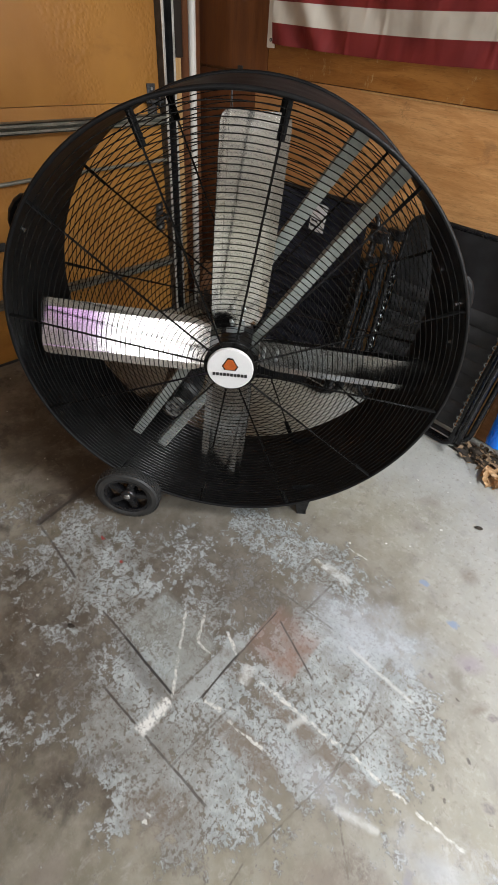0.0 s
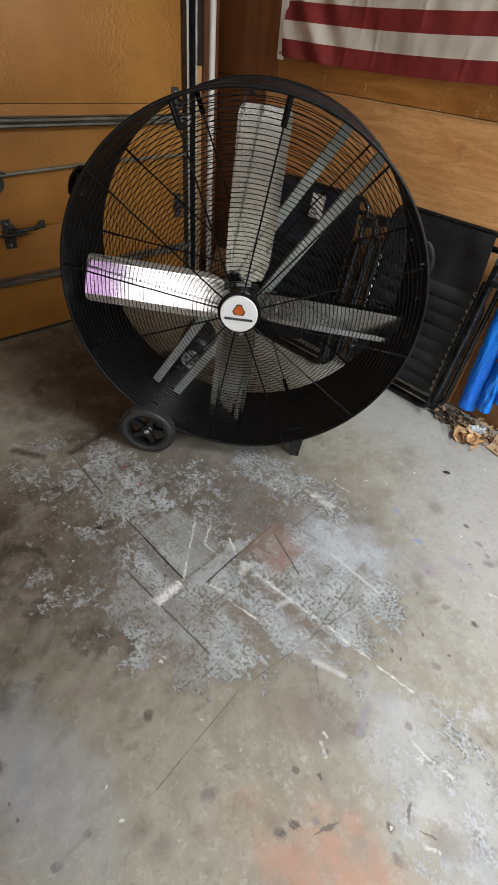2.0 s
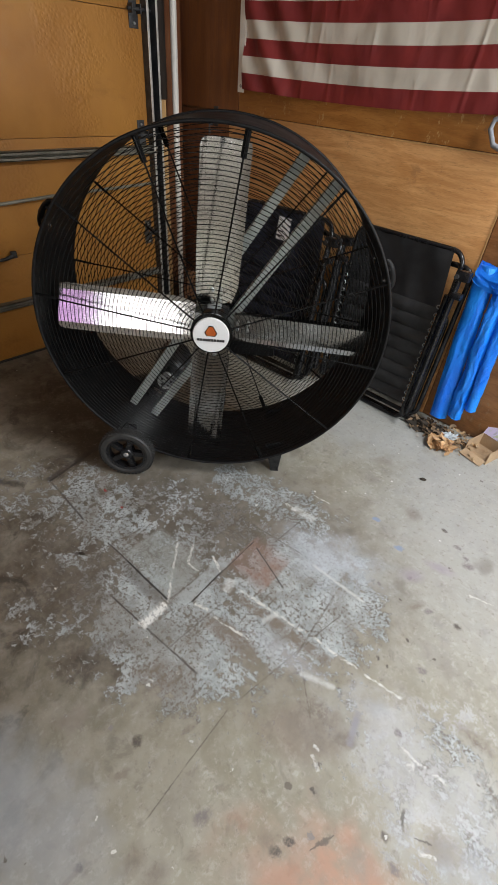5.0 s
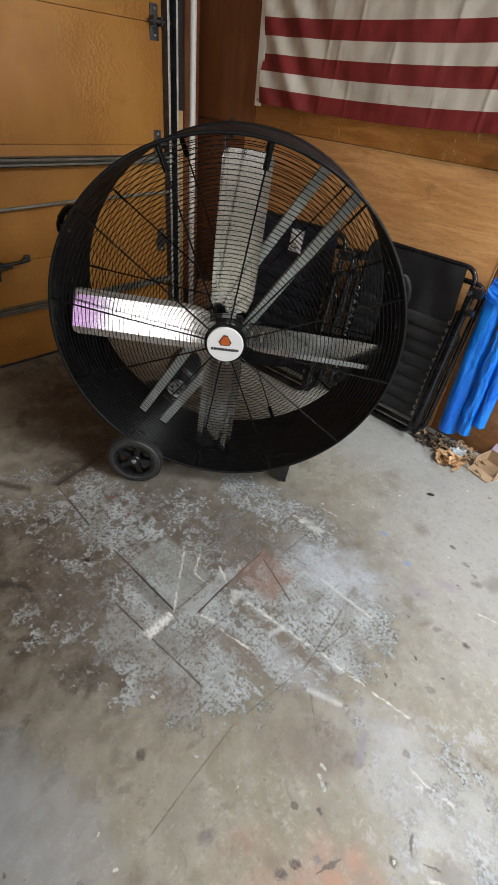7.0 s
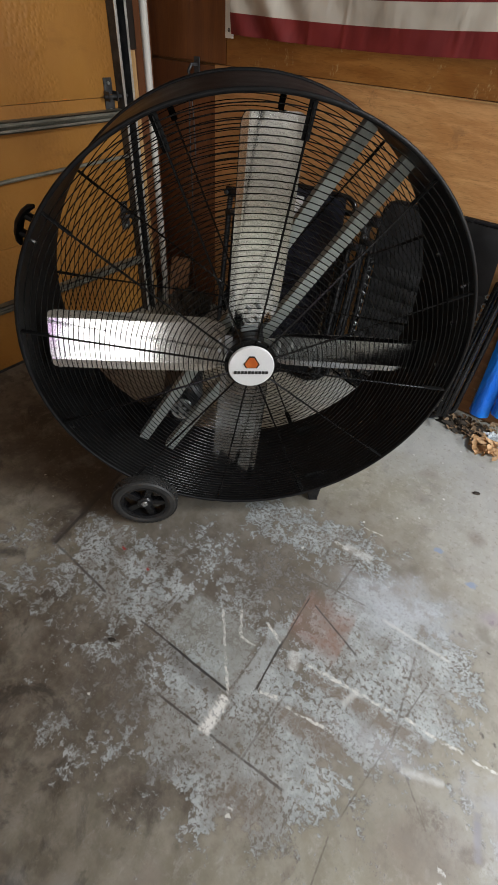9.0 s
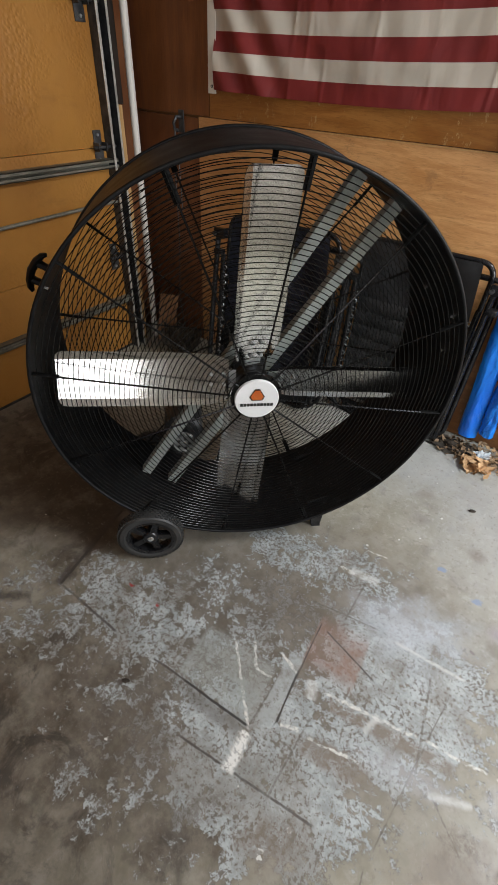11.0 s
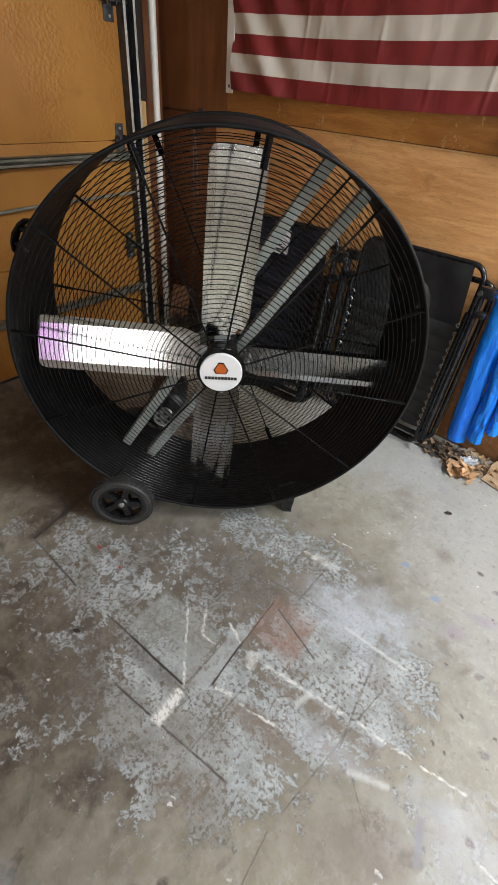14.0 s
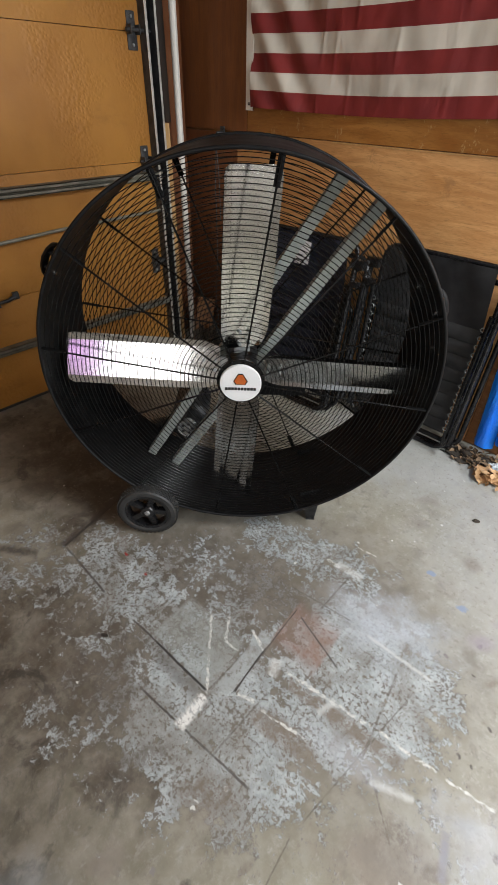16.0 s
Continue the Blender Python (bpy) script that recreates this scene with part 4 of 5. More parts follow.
# impeller: four pitched blades
AXLE_D, PITCH, CHORD = 0.095, 22.0, 0.168
bm = bmesh.new()
lathe(bm, [(0.001, 0.05), (0.042, 0.05), (0.05, 0.058), (0.05, 0.13), (0.042, 0.14), (0.001, 0.14)], 40, C, closed=False)
impeller = part("impeller", bm, M_black, fan, "black impeller hub")


def blade_mesh():
    bm = bmesh.new()
    r0, r1, nr, nc = 0.075, 0.592, 26, 50
    grid = []
    for i in range(nr + 1):
        s = i / nr
        row = []
        for j in range(nc + 1):
            c = (j / nc - 0.5)
            r = r0 + (r1 - r0) * s
            wide = CHORD * (0.94 + 0.06 * min(1, s * 2.5))
            edge = abs(c) * 2
            if s > 0.90 and edge > 0.72:
                r -= 0.024 * (1 - math.sqrt(max(0.0, 1 - ((edge - 0.72) / 0.28) ** 2))) * ((s - 0.90) / 0.10)
            if s < 0.1:
                wide *= 0.78 + 2.2 * s
            z0 = 0.36 * CHORD
            z = c * wide
            camber = -0.22 * (z - z0) if z > z0 else 0.22 * (z + z0) if z < -z0 else 0.0
            row.append(bm.verts.new((r, camber, c * wide)))
        grid.append(row)
    for i in range(nr):
        for j in range(nc):
            bm.faces.new((grid[i][j], grid[i + 1][j], grid[i + 1][j + 1], grid[i][j + 1]))
    bmesh.ops.recalc_face_normals(bm, faces=bm.faces[:])
    bmesh.ops.solidify(bm, geom=bm.faces[:], thickness=0.0022)
    return finish(bm, "blade", M_blade)


blade_data = blade_mesh()
for k in range(4):
    ob = part("blade", blade_data, None, impeller, "pitched brushed aluminium blade")
    ob.matrix_local = pose(0, AXLE_D, H, 0, -(87.3, 178.0, 266.3, 357.0)[k], 0) @ pose(0, 0, 0, PITCH, 0, 0)
    bm = boxes((0.05, 0.006, -0.028, 0.15, 0.014, 0.028), bevel=0.003)
    for bx in (0.09, 0.13):
        for bz in (-0.016, 0.016):
            tube(bm, [(bx, 0.0, bz), (bx, -0.012, bz)], 0.006, 6)
    root = part("blade_root", bm, M_steel, ob, "bolted steel blade root")

# cross rails, shaft, bearings, pulley and motor
for (x0, z0), (x1, z1) in (((0.285, 0.56), (-0.385, -0.49)), ((0.405, 0.487), (-0.29, -0.545))):
    a, b = Vector((x0, 0, z0)), Vector((x1, 0, z1))
    d = (b - a)
    m = Matrix.Translation((x0, 0.205, H + z0)) @ Matrix.Rotation(math.atan2(-d.z, d.x), 4, "Y")
    L = d.length
    bm = bmesh.new()
    box(bm, 0, 0.0, -0.0175, L, 0.004, 0.0175, 0.001)
    box(bm, 0, 0.004, -0.0175, L, 0.036, -0.0135, 0.001)
    for q in (0.12, 0.2, 0.5, 0.72, 0.86):
        box(bm, L * q - 0.012, -0.0008, -0.004, L * q + 0.012, 0.0005, 0.004)
    rail = part("cross_rail", bm, M_rail, fan, "grey painted steel cross rail")
    rail.matrix_local = m
bm = bmesh.new()
tube(bm, [(0, 0.15, H), (0, 0.36, H)], 0.0127, 14)
part("shaft", bm, M_chrome, fan, "bright steel shaft")
for y in (0.168, 0.33):
    bm = boxes((-0.05, y, H - 0.03, 0.05, y + 0.03, H + 0.03), bevel=0.01)
    part("bearing", bm, M_dark_steel, fan, "dark cast bearing block")
bm = bmesh.new()
lathe(bm, [(0.02, 0.242), (0.066, 0.242), (0.07, 0.248), (0.062, 0.254), (0.07, 0.260), (0.066, 0.266), (0.02, 0.266)], 48, C)
part("drive_pulley", bm, M_black, fan, "black belt pulley")
MX, MZ = -0.232, H - 0.380
bm = bmesh.new()
lathe(bm, [(0.001, 0.236), (0.012, 0.236), (0.012, 0.244), (0.034, 0.244), (0.039, 0.241), (0.041, 0.246), (0.032, 0.255), (0.041, 0.264), (0.001, 0.268)], 28, (MX, 0, MZ), closed=False)
pulley = part("motor_pulley", bm, M_steel, fan, "small steel motor pulley")
bm = bmesh.new()
for k in range(5):
    a = k * math.tau / 5
    tube(bm, [(MX + 0.022 * math.cos(a), 0.2425, MZ + 0.022 * math.sin(a)), (MX + 0.022 * math.cos(a), 0.245, MZ + 0.022 * math.sin(a))], 0.006, 10)
part("opening", bm, M_ink, pulley, "dark round hole in the pulley web", smooth=False)
bm = bmesh.new()
lathe(bm, [(0.001, 0.31), (0.06, 0.31), (0.078, 0.325), (0.078, 0.50), (0.06, 0.52), (0.001, 0.52)], 36, (MX, 0, MZ), closed=False)
motor = part("motor", bm, M_dark_steel, fan, "dark round electric motor")
bm = bmesh.new()
d = Vector((MX, 0, MZ - H)).normalized()
n = Vector((d.z, 0, -d.x))
loop = []
for k in range(13):
    a = math.pi * k / 12
    loop.append(Vector((0, 0.254, H)) + 0.067 * (n * math.cos(a) - d * math.sin(a)))
for k in range(9):
    a = math.pi * k / 8
    loop.append(Vector((MX, 0.254, MZ)) + 0.033 * (-n * math.cos(a) + d * math.sin(a)))
tube(bm, loop, 0.006, 6, closed=True)
part("drive_belt", bm, M_rubber, fan, "black rubber drive belt")
bm = boxes((0.05, 0.29, H - 0.235, 0.25, 0.35, H - 0.165), bevel=0.014)
part("switch_box", bm, M_black, fan, "black junction box behind the blades")

# undercarriage
WX, WZ, WK = -0.368, 0.1215, 1.20


def wheel(y0):
    bm = bmesh.new()
    prof = [(0.071, -0.020), (0.080, -0.025), (0.092, -0.023), (0.0985, -0.014), (0.0985, 0.014), (0.092, 0.023), (0.080, 0.025), (0.071, 0.020)]
    lathe(bm, prof, 64)
    root = part("wheel", wheel_core(), M_plastic, fan, "black spoked plastic wheel")
    root.matrix_local = pose(WX, y0, WZ) @ Matrix.Diagonal((WK, 1.0, WK, 1.0))
    part("tyre", bm, M_rubber, root, "knobbly black rubber tyre")
    bm = bmesh.new()
    for row, yy in enumerate((-0.0145, -0.005, 0.005, 0.0145)):
        for k in range(44):
            a = (k + 0.5 * (row % 2)) * math.tau / 44
            box(bm, -0.0042, yy - 0.0036, 0.0975, 0.0042, yy + 0.0036, 0.1012, m=Matrix.Rotation(a, 4, "Y"))
    part("tread", bm, M_rubber, root, smooth=False)
    bm = bmesh.new()
    tube(bm, [(0, -0.020, 0), (0, -0.027, 0)], 0.007, 6)
    disc(bm, 0.010, -0.0225, -0.0195, 20)
    part("axle_nut", bm, M_chrome, root, "bright axle nut")


def wheel_core():
    bm = bmesh.new()
    lathe(bm, [(0.064, -0.019), (0.073, -0.022), (0.073, 0.022), (0.064, 0.019)], 48)
    lathe(bm, [(0.001, -0.020), (0.020, -0.020), (0.024, -0.015), (0.025, 0.026), (0.001, 0.026)], 32, closed=False)
    for k in range(5):
        box(bm, -0.010, -0.014, 0.02, 0.010, 0.010, 0.068, 0.003, m=Matrix.Rotation(radians(72 * k + 20), 4, "Y"))
    return bm


wheel(-0.020)
wheel(DEPTH + 0.036)
bm = bmesh.new()
tube(bm, [(WX, -0.02, WZ), (WX, DEPTH + 0.03, WZ)], 0.0075, 10)
part("axle", bm, M_steel, fan)
for y in (0.065, DEPTH - 0.07):
    bm = bmesh.new()
    box(bm, WX - 0.03, y, WZ - 0.02, WX + 0.03, y + 0.004, 0.215, 0.001)
    box(bm, WX - 0.03, y, WZ - 0.02, WX + 0.20, y + 0.03, WZ - 0.014, 0.001)
    part("axle_bracket", bm, M_black, fan)
    bm = bmesh.new()
    vs = [bm.verts.new(p) for p in ((0.245, y, 0.16), (0.335, y, 0.185), (0.318, y, 0.003), (0.286, y, 0.003))]
    bm.faces.new(vs)
    bmesh.ops.solidify(bm, geom=bm.faces[:], thickness=0.004)
    box(bm, 0.315, y, 0.003, 0.319, y + 0.035, 0.17)
    box(bm, 0.284, y - 0.002, 0.0, 0.321, y + 0.037, 0.005, 0.001)
    part("foot", bm, M_dark_steel, fan, "black folded steel foot")
# lifting handles, tangential, one on each side
def lifting_handle(mid, span, y, reach=1.0):
    bm = bmesh.new()
    for a in (mid - span + 0.9, mid + span - 0.9):
        tube(bm, [polar(R - 0.002, a, y), polar(R + 0.012 * reach, a, y), polar(R + 0.034 * reach, a, y)], [0.012, 0.009, 0.010], 10, squash=(1.5, 1))
    arc = [(span + 1.7, 0.024, 0.005), (span + 0.9, 0.032, 0.0085), (span - 0.6, 0.038, 0.0105), (0, 0.041, 0.0115)]
    steps = [(-a, r, w) for a, r, w in arc] + [(a, r, w) for a, r, w in arc[-2::-1]]
    tube(bm, [polar(R + r * reach, mid + a, y) for a, r, w in steps], [w * reach for a, r, w in steps], 12, squash=(1.7, 0.9))
    part("handle", bm, M_black, fan, "black plastic lifting handle")


lifting_handle(149.3, 2.9, 0.095)
lifting_handle(20.5, 2.9, 0.10, 0.72)


# ---- folded lounge chairs ----
def lounge_chair(m, w, h, cloth_mat, label, tag):
    root = thing("folding_lounge_chair", m, label, "lounge chair", "folded lounge chairs against the wall")
    bm = bmesh.new()
    tube(bm, rounded(-w / 2, 0.012, w / 2, h, 0.06, 0.0), 0.0115, 10, closed=True)
    part("back_frame", bm, M_frame, root, "glossy black tube frame")
    bm = bmesh.new()
    tube(bm, rounded(-w / 2 + 0.02, 0.05, w / 2 + 0.05, h * 0.93, 0.05, 0.03), 0.0125, 10, closed=True)
    part("seat_frame", bm, M_frame, root, "glossy black tube frame")
    bm = bmesh.new()
    tube(bm, rounded(-w / 2 + 0.05, 0.012, w / 2 + 0.02, 0.62, 0.05, 0.035), 0.011, 10, closed=True)
    part("leg_frame", bm, M_frame, root, "glossy black tube frame")
    # upper sling with a slight sag
    bm = bmesh.new()
    grid = []
    for j in range(13):
        row = []
        for i in range(25):
            s, t = i / 24, j / 12
            x = -w / 2 + 0.012 + (w - 0.034 - 0.030 * t) * s
            z = h * 0.70 + (h * 0.30 - 0.006) * t
            y = -0.010 + 0.012 * math.sin(math.pi * s) * math.sin(math.pi * t) + 0.003 * math.sin(17 * s + 3 * t)
            row.append(bm.verts.new((x, y, z)))
        grid.append(row)
    for j in range(12):
        for i in range(24):
            bm.faces.new((grid[j][i], grid[j][i + 1], grid[j + 1][i + 1], grid[j + 1][i]))
    bmesh.ops.solidify(bm, geom=bm.faces[:], thickness=0.004)
    part("sling", bm, cloth_mat, root, "taut dark woven sling")
    # padded lower part with cross ribs
    bm = bmesh.new()
    grid = []
    nz = 56
    for j in range(nz + 1):
        row = []
        t = j / nz
        z = h * 0.125 + h * 0.59 * t
        puff = abs(math.sin(math.pi * 8 * t)) ** 0.7
        for i in range(17):
            s = i / 16
            x = -w / 2 + 0.028 + (w - 0.052) * s
            y = -0.020 - 0.013 * puff * (1 - 0.5 * abs(2 * s - 1) ** 4) + 0.002 * math.sin(40 * s + 9 * t)
            row.append(bm.verts.new((x, y, z)))
        grid.append(row)
    for j in range(nz):
        for i in range(16):
            bm.faces.new((grid[j][i], grid[j][i + 1], grid[j + 1][i + 1], grid[j + 1][i]))
    bmesh.ops.solidify(bm, geom=bm.faces[:], thickness=0.006)
    part("padded_seat", bm, M_pad if cloth_mat is M_fabric else cloth_mat, root, "ribbed padded seat")
    for side in (-1, 1):
        bm = bmesh.new()
        xe = side * (w / 2 - 0.026)
        pts = []
        for k in range(27):
            z = h * 0.17 + h * 0.56 * k / 26
            pts.append((xe + side * (0.026 if k % 2 else -0.006), -0.040 - 0.006 * (k % 2), z))
        tube(bm, pts, 0.0032, 6)
        part("lacing", bm, M_cord, root, "elastic lacing cord")
        bm = bmesh.new()
        for k in range(0, 27, 2):
            z = h * 0.17 + h * 0.56 * k / 26
            loop = [(xe + side * (0.010 + 0.009 * math.cos(a)), -0.046, z + 0.009 * math.sin(a)) for a in [q * math.tau / 8 for q in range(8)]]
            tube(bm, loop, 0.0022, 5, closed=True)
        part("eyelet_row", bm, M_steel, root, "row of bright metal eyelets")
        bm = bmesh.new()
        x = side * (w / 2 + 0.032)
        tube(bm, [(x, -0.06, 0.09), (x, -0.062, h * 0.5), (x, -0.06, h * 0.91)], 0.0125, 10, squash=(1, 1.3))
        part("side_rail", bm, M_frame, root)
        bm = bmesh.new()
        tube(bm, [(x - side * 0.036, -0.034, 0.06), (x - side * 0.036, -0.040, h * 0.45), (x - side * 0.030, -0.046, h * 0.80)], 0.013, 10)
        part("inner_rail", bm, M_frame, root)
        bm = boxes((x - 0.002, -0.092, h * 0.80, x + 0.044, -0.05, h * 0.83), bevel=0.008)
        part("lever", bm, M_plastic, root, "black plastic locking lever")
        bm = boxes((x - 0.020, -0.080, h * 0.885, x + 0.046, -0.040, h * 0.935), bevel=0.010)
        clamp = part("clamp", bm, M_plastic, root, "black plastic pivot clamp")
        bm = bmesh.new()
        tube(bm, [(x - 0.006, -0.083, h * 0.905), (x - 0.006, -0.095, h * 0.905)], 0.010, 10)
        part("knob", bm, M_dark_steel, clamp)
    if tag:
        bm = boxes((-0.035, -0.021, h * 0.835, 0.048, -0.0185, h * 0.96))
        ob = part("paper_tag", bm, M_tag, root, "white paper tag")
        bm = bmesh.new()
        for k in range(2):
            box(bm, -0.027, -0.0225, h * 0.855 + k * 0.022, 0.02 - 0.012 * (k % 2), -0.0212, h * 0.855 + k * 0.022 + 0.006)
        part("print", bm, M_ink, ob, "rows of unreadable print", smooth=False)
    return root


lounge_chair(pose(-0.71, 1.865, 0, -5.0, 0, 0), 0.565, 0.905, M_fabric, "folded black lounge chair with laced padded seat, against the wall", False)
lounge_chair(pose(-1.375, 1.70, 0, -8.0, 0, 3), 0.60, 0.91, M_navy, "folded navy lounge chair with a white paper tag", True)

# ---- corner clutter ----
hook = thing("wall_hook", pose(-2.175, NORTH, 1.24), "small dark steel hook with a hanging grey cord", "hook")
part("plate", boxes((-0.018, -0.006, -0.05, 0.018, 0.0, 0.05), bevel=0.002), M_dark_steel, hook)
bm = bmesh.new()
tube(bm, [(0, -0.004, 0.02), (-0.004, -0.04, 0.02), (-0.01, -0.055, -0.005), (-0.012, -0.045, -0.035), (-0.012, -0.02, -0.04)], 0.008, 8)
part("prong", bm, M_dark_steel, hook)
bm = bmesh.new()
tube(bm, [(-0.012, -0.045, -0.03), (-0.02, -0.05, -0.25), (-0.005, -0.06, -0.6), (-0.03, -0.06, -0.95), (0.02, -0.07, -1.2)], 0.003, 6)
tube(bm, [(-0.012, -0.045, -0.03), (0.012, -0.05, -0.2), (0.03, -0.06, -0.42)], 0.0025, 6)
part("cord", bm, M_cord, hook, "thin grey hanging cord")

bm = boxes((-0.06, -0.012, 0.0, 0.06, 0.012, 0.30), bevel=0.003)
ob = tagged(part("scrap_board", bm, M_low), "short scrap timber board leaning in the corner", "board")
ob.matrix_world = pose(-2.26, 1.86, 0.004, -14, 6, 35)
bm = bmesh.new()
bmesh.ops.create_icosphere(bm, subdivisions=4, radius=1)
for v in bm.verts:
    p = v.co.copy()
    k = 0.75 + 0.5 * noise.noise(p * 1.8) + 0.2 * noise.noise(p * 5)
    v.co = Vector((p.x * 0.17 * k, p.y * 0.12 * k, max(0.0, (p.z * 0.5 + 0.5) * 0.22 * k)))
ob = tagged(part("dark_rag", bm, M_dirt), "crumpled dark rag on the floor in the corner", "rag")
ob.matrix_world = pose(-2.06, 1.80, 0.0)

# ---- grey hook at the wall ----
bm = bmesh.new()
tube(bm, [(0.12, -0.02, 0.065), (0.02, -0.03, 0.065), (-0.015, -0.035, 0.05), (-0.02, -0.035, 0.02), (0.01, -0.035, -0.03), (0.12, -0.03, -0.07)], 0.010, 12)
ob = tagged(part("pipe_hook", bm, M_grey_pipe), "grey plastic pipe hook on the plywood wall", "hook")
ob.matrix_world = pose(-0.50, NORTH, 1.33)

# ---- blue tarpaulin ----
LOBES = [(-0.104, 0.047, 0.036, 0.0, 0.772, 0.6), (-0.020, 0.036, 0.038, 0.035, 0.755, 1.4), (0.036, 0.026, 0.028, 0.105, 0.735, 1.0)]
tarp = thing("blue_tarp", pose(-0.212, 1.945, 0.098, -1.0, 0, 0), "bright blue folded plastic tarpaulin leaning on the wall", "tarpaulin")
for cx, rx, ry, low, high, rumple in LOBES:
    bm = bmesh.new()
    rings = []
    nz, ns = 64, 32
    for j in range(nz + 1):
        t = j / nz
        z = low + (high - low) * t
        tight = 1.0 - 0.30 * max(0, (t - 0.80) / 0.20) ** 2
        row = []
        for k in range(ns):
            a = k * math.tau / ns
            p = Vector((math.cos(a) * 2, math.sin(a) * 2, t * 7 + cx * 31))
            q = 1 + rumple * (0.17 * noise.noise(p * 0.8) + 0.10 * noise.noise(p * 2.9) + 0.06 * noise.noise(p * 7)) - 0.10 * max(0.0, math.cos(3 * a + 4 * t + cx * 40))
            row.append(bm.verts.new((cx + 0.042 * (1 - t) + rx * tight * q * math.cos(a), -0.012 * (1 - t) + ry * tight * q * math.sin(a), z)))
        rings.append(row)
    for j in range(nz):
        for k in range(ns):
            bm.faces.new((rings[j][k], rings[j][(k + 1) % ns], rings[j + 1][(k + 1) % ns], rings[j + 1][k]))
    bm.faces.new(rings[0][::-1])
    bm.faces.new(rings[-1])
    part("fold", bm, M_tarp, tarp)
# loose corner bunched over the top of the roll
bm = bmesh.new()
grid = []
for j in range(25):
    t = j / 24
    row = []
    for i in range(25):
        s = i / 24
        p = Vector((s * 3.1, t * 4.3, 0.7))
        x = -0.150 + 0.200 * s + 0.012 * noise.noise(p * 0.9) + 0.015 * t
        z = 0.785 - 0.030 * s - (0.060 + 0.030 * math.sin(2.6 * s + 0.5)) * t + 0.006 * noise.noise(p * 1.5)
        y = 0.028 - 0.076 * math.sin(min(1.0, 1.7 * t) * math.pi / 2) + 0.009 * noise.noise(p * 1.3) + 0.002 * noise.noise(p * 3.1)
        row.append(bm.verts.new((x, y, z)))
    grid.append(row)
for j in range(24):
    for i in range(24):
        bm.faces.new((grid[j][i], grid[j][i + 1], grid[j + 1][i + 1], grid[j + 1][i]))
bmesh.ops.solidify(bm, geom=bm.faces[:], thickness=0.0025)
part("loose_corner", bm, M_tarp, tarp, "crumpled tarpaulin corner")

# ---- leaves, dirt, box ----
rng = random.Random(4)


def leaf(bm, x, y, z, size, tilt):
    m = pose(x, y, z, rng.uniform(-tilt, tilt), rng.uniform(-tilt, tilt), rng.uniform(0, 360))
    curl = rng.uniform(0.1, 0.5)
    rows = []
    for i, wdt in enumerate((0.05, 0.6, 0.9, 0.75, 0.35, 0.03)):
        s = i / 5 - 0.5
        jag = rng.uniform(0.75, 1.2)
        rows.append([bm.verts.new(m @ Vector((s * size, e * wdt * jag * size * 0.36, size * curl * (s * s + 0.5 * e * e * wdt)))) for e in (-1, 0, 1)])
    for a, b in zip(rows, rows[1:]):
        for k in range(2):
            bm.faces.new((a[k], a[k + 1], b[k + 1], b[k]))


for nm, mat, count, cx, cy, sx, sy, size in (("leaf_litter", M_leafb, 150, -0.24, 1.90, 0.13, 0.06, (0.016, 0.04)), ("leaf_litter", M_leafo, 110, -0.178, 1.815, 0.044, 0.040, (0.030, 0.072)),
                                             ("leaf_litter", M_scrap, 110, -0.14, 1.925, 0.11, 0.06, (0.012, 0.032))):
    bm = bmesh.new()
    for i in range(count):
        x, y = rng.gauss(cx, sx * 0.6), min(1.995, rng.gauss(cy, sy * 0.6))
        leaf(bm, x, y, 0.006 + abs(rng.gauss(0, 0.018)), rng.uniform(*size), 35)
    tagged(part(nm, bm, mat), "dry fallen leaves and debris along the wall", "leaves", kind="stuff")
bm = bmesh.new()
bmesh.ops.create_icosphere(bm, subdivisions=4, radius=1)
for v in bm.verts:
    p = v.co.copy()
    k = 0.8 + 0.5 * noise.noise(p * 2.2) + 0.25 * noise.noise(p * 6)
    v.co = Vector((p.x * 0.15 * k, p.y * 0.06 * k, max(0.0, p.z) * 0.045 * k))
ob = tagged(part("dirt_heap", bm, M_dirt), "dark dirt swept against the wall base", "dirt", kind="stuff")
ob.matrix_world = pose(-0.30, 1.905, 0)

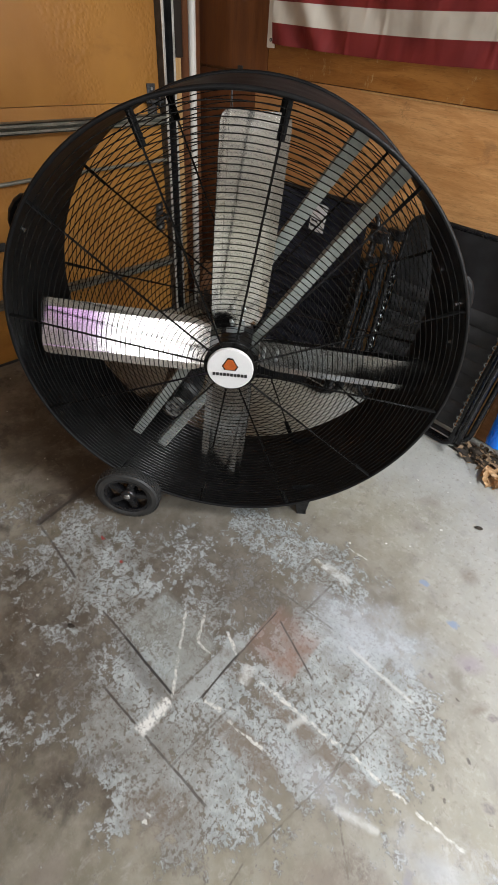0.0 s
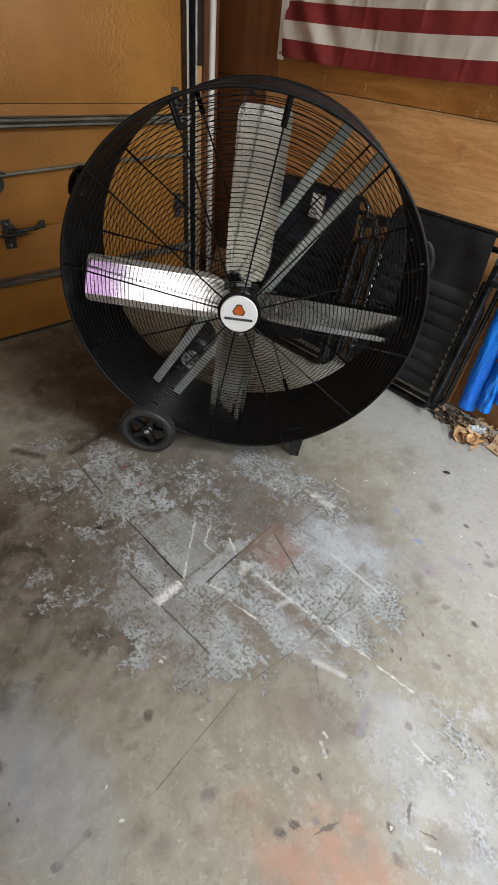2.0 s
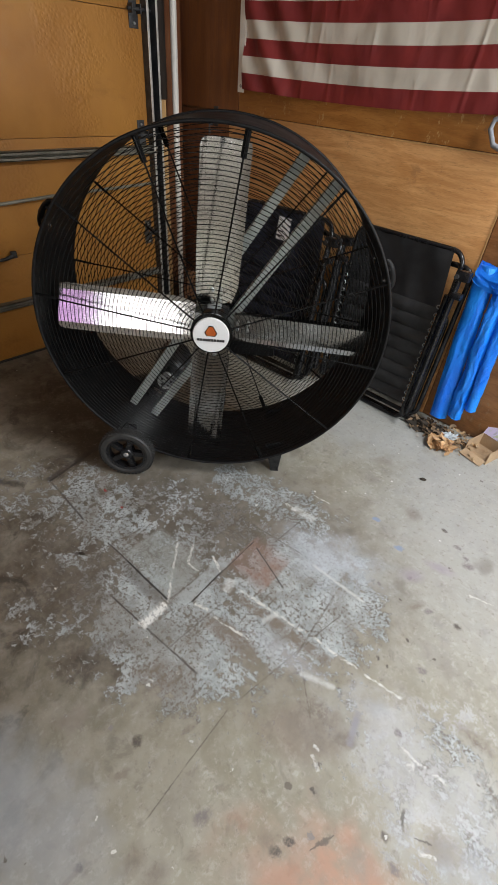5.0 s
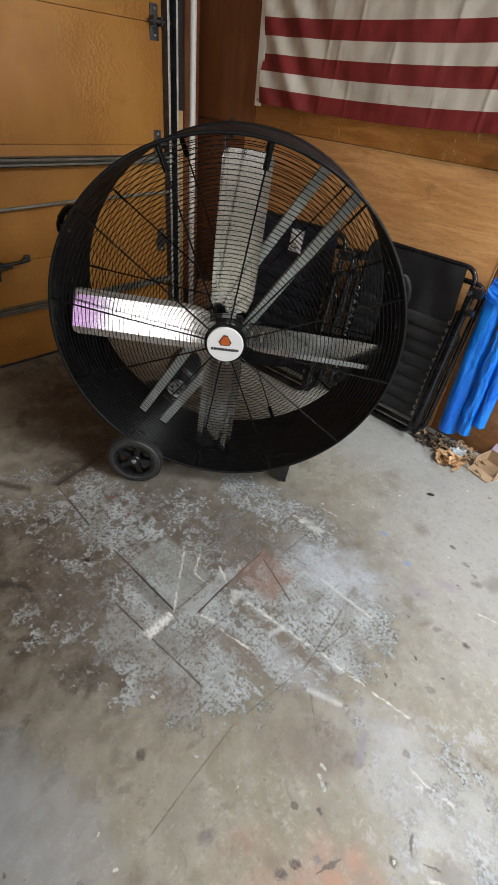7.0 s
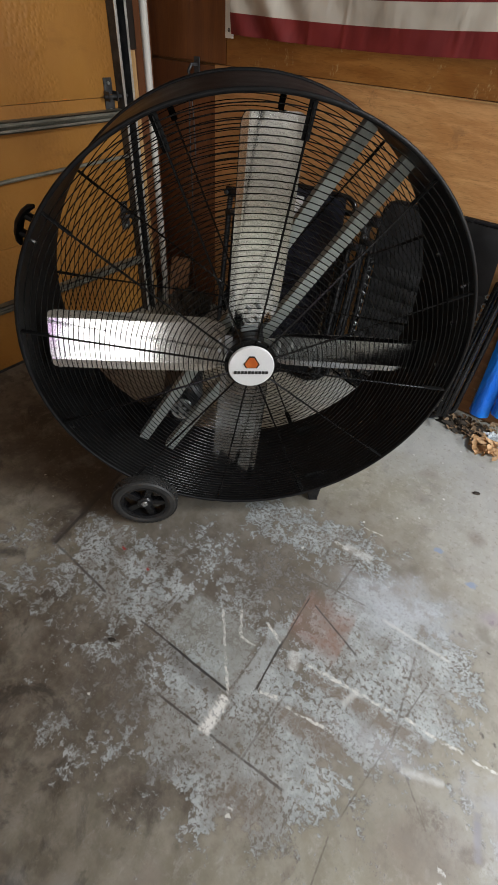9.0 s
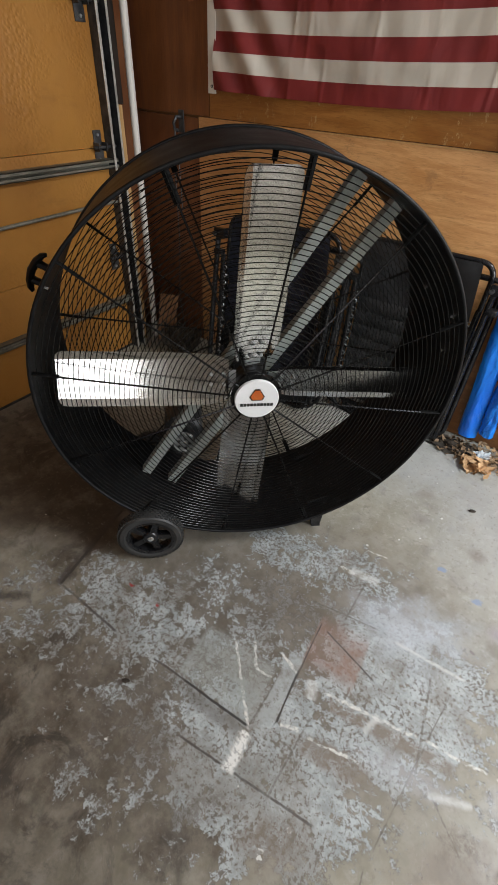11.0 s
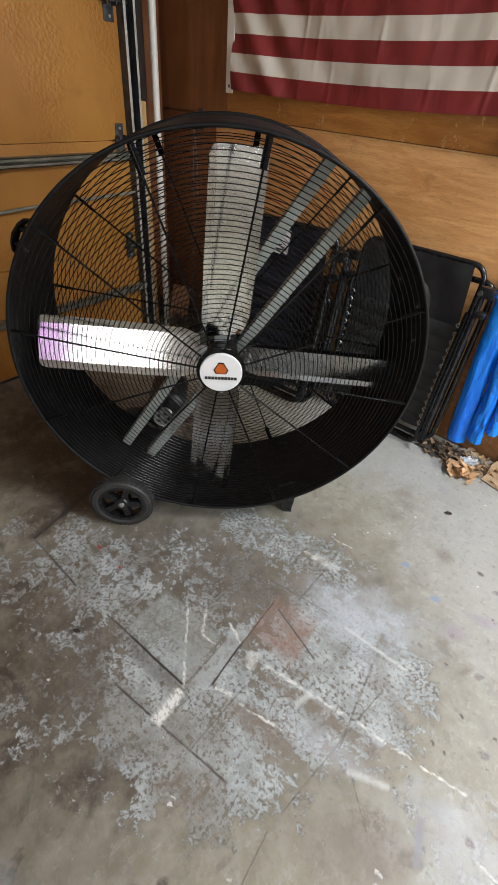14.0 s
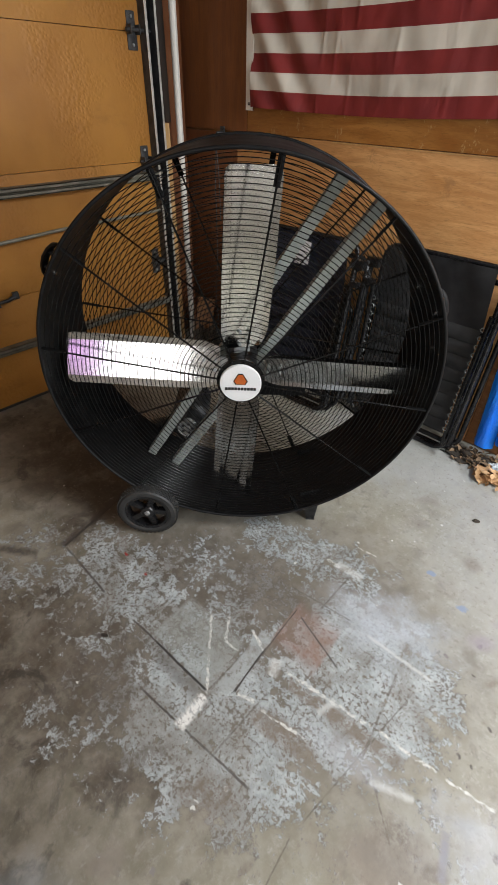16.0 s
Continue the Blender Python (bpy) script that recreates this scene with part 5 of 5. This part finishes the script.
bm = bmesh.new()
bmesh.ops.create_icosphere(bm, subdivisions=4, radius=1)
for v in bm.verts:
    p = v.co.copy()
    k = 0.75 + 0.55 * noise.noise(p * 2.6 + Vector((3, 1, 7))) + 0.35 * noise.noise(p * 6)
    v.co = Vector((p.x * 0.045 * k, p.y * 0.03 * k, (p.z * 0.5 + 0.5) * 0.035 * k))
ob = tagged(part("paper_scrap", bm, M_paper), "crumpled pale blue paper scrap lying among the leaves", "paper")
ob.matrix_world = pose(-0.165, 1.90, 0.014, 0, 0, 25)

carton = thing("cardboard_box", pose(0.006, 1.925, 0, 0, 0, -14) @ Matrix.Diagonal((1.12, 1.12, 1.2, 1.0)), "small open cardboard box lying beside the leaves", "box")
bm = boxes((-0.058, -0.048, 0.0, 0.058, 0.068, 0.003), (-0.058, -0.048, 0.003, -0.055, 0.068, 0.060), (0.055, -0.048, 0.003, 0.058, 0.068, 0.060),
           (-0.055, -0.048, 0.003, 0.055, -0.045, 0.016), (-0.055, 0.065, 0.003, 0.055, 0.068, 0.060))
part("tray", bm, M_card, carton, smooth=False)
bm = bmesh.new()
box(bm, -0.058, 0.0, 0.0, 0.058, 0.055, 0.0025, m=pose(0, 0.066, 0.0605, 58, 0, 0))
part("printed_flap", bm, M_flap, carton, "printed green and violet flap", smooth=False)
bm = bmesh.new()
box(bm, -0.055, -0.040, 0.0, 0.055, 0.0, 0.0025, m=pose(0, -0.0485, 0.0150, 16, 0, 0))
part("flap", bm, M_card, carton, smooth=False)

for x, y, s in ((-0.11, 1.51, 0.020), (-0.32, 1.16, 0.006), (-0.25, 1.22, 0.005), (0.12, 1.22, 0.006), (-0.82, 0.113, 0.016)):
    bm = bmesh.new()
    bmesh.ops.create_icosphere(bm, subdivisions=2, radius=1)
    for v in bm.verts:
        k = 0.8 + 0.5 * noise.noise(v.co * 2 + Vector((x * 9, y * 9, 0)))
        v.co = Vector((v.co.x * s * k, v.co.y * s * 0.55 * k, (v.co.z * 0.5 + 0.5) * s * 0.5 * k))
    ob = tagged(part("pebble", bm, M_dirt if s > 0.01 else M_tag), "small loose crumb of debris on the concrete", "debris", "crumbs on the floor")
    ob.matrix_world = pose(x, y, -0.0005, 0, 0, 30)
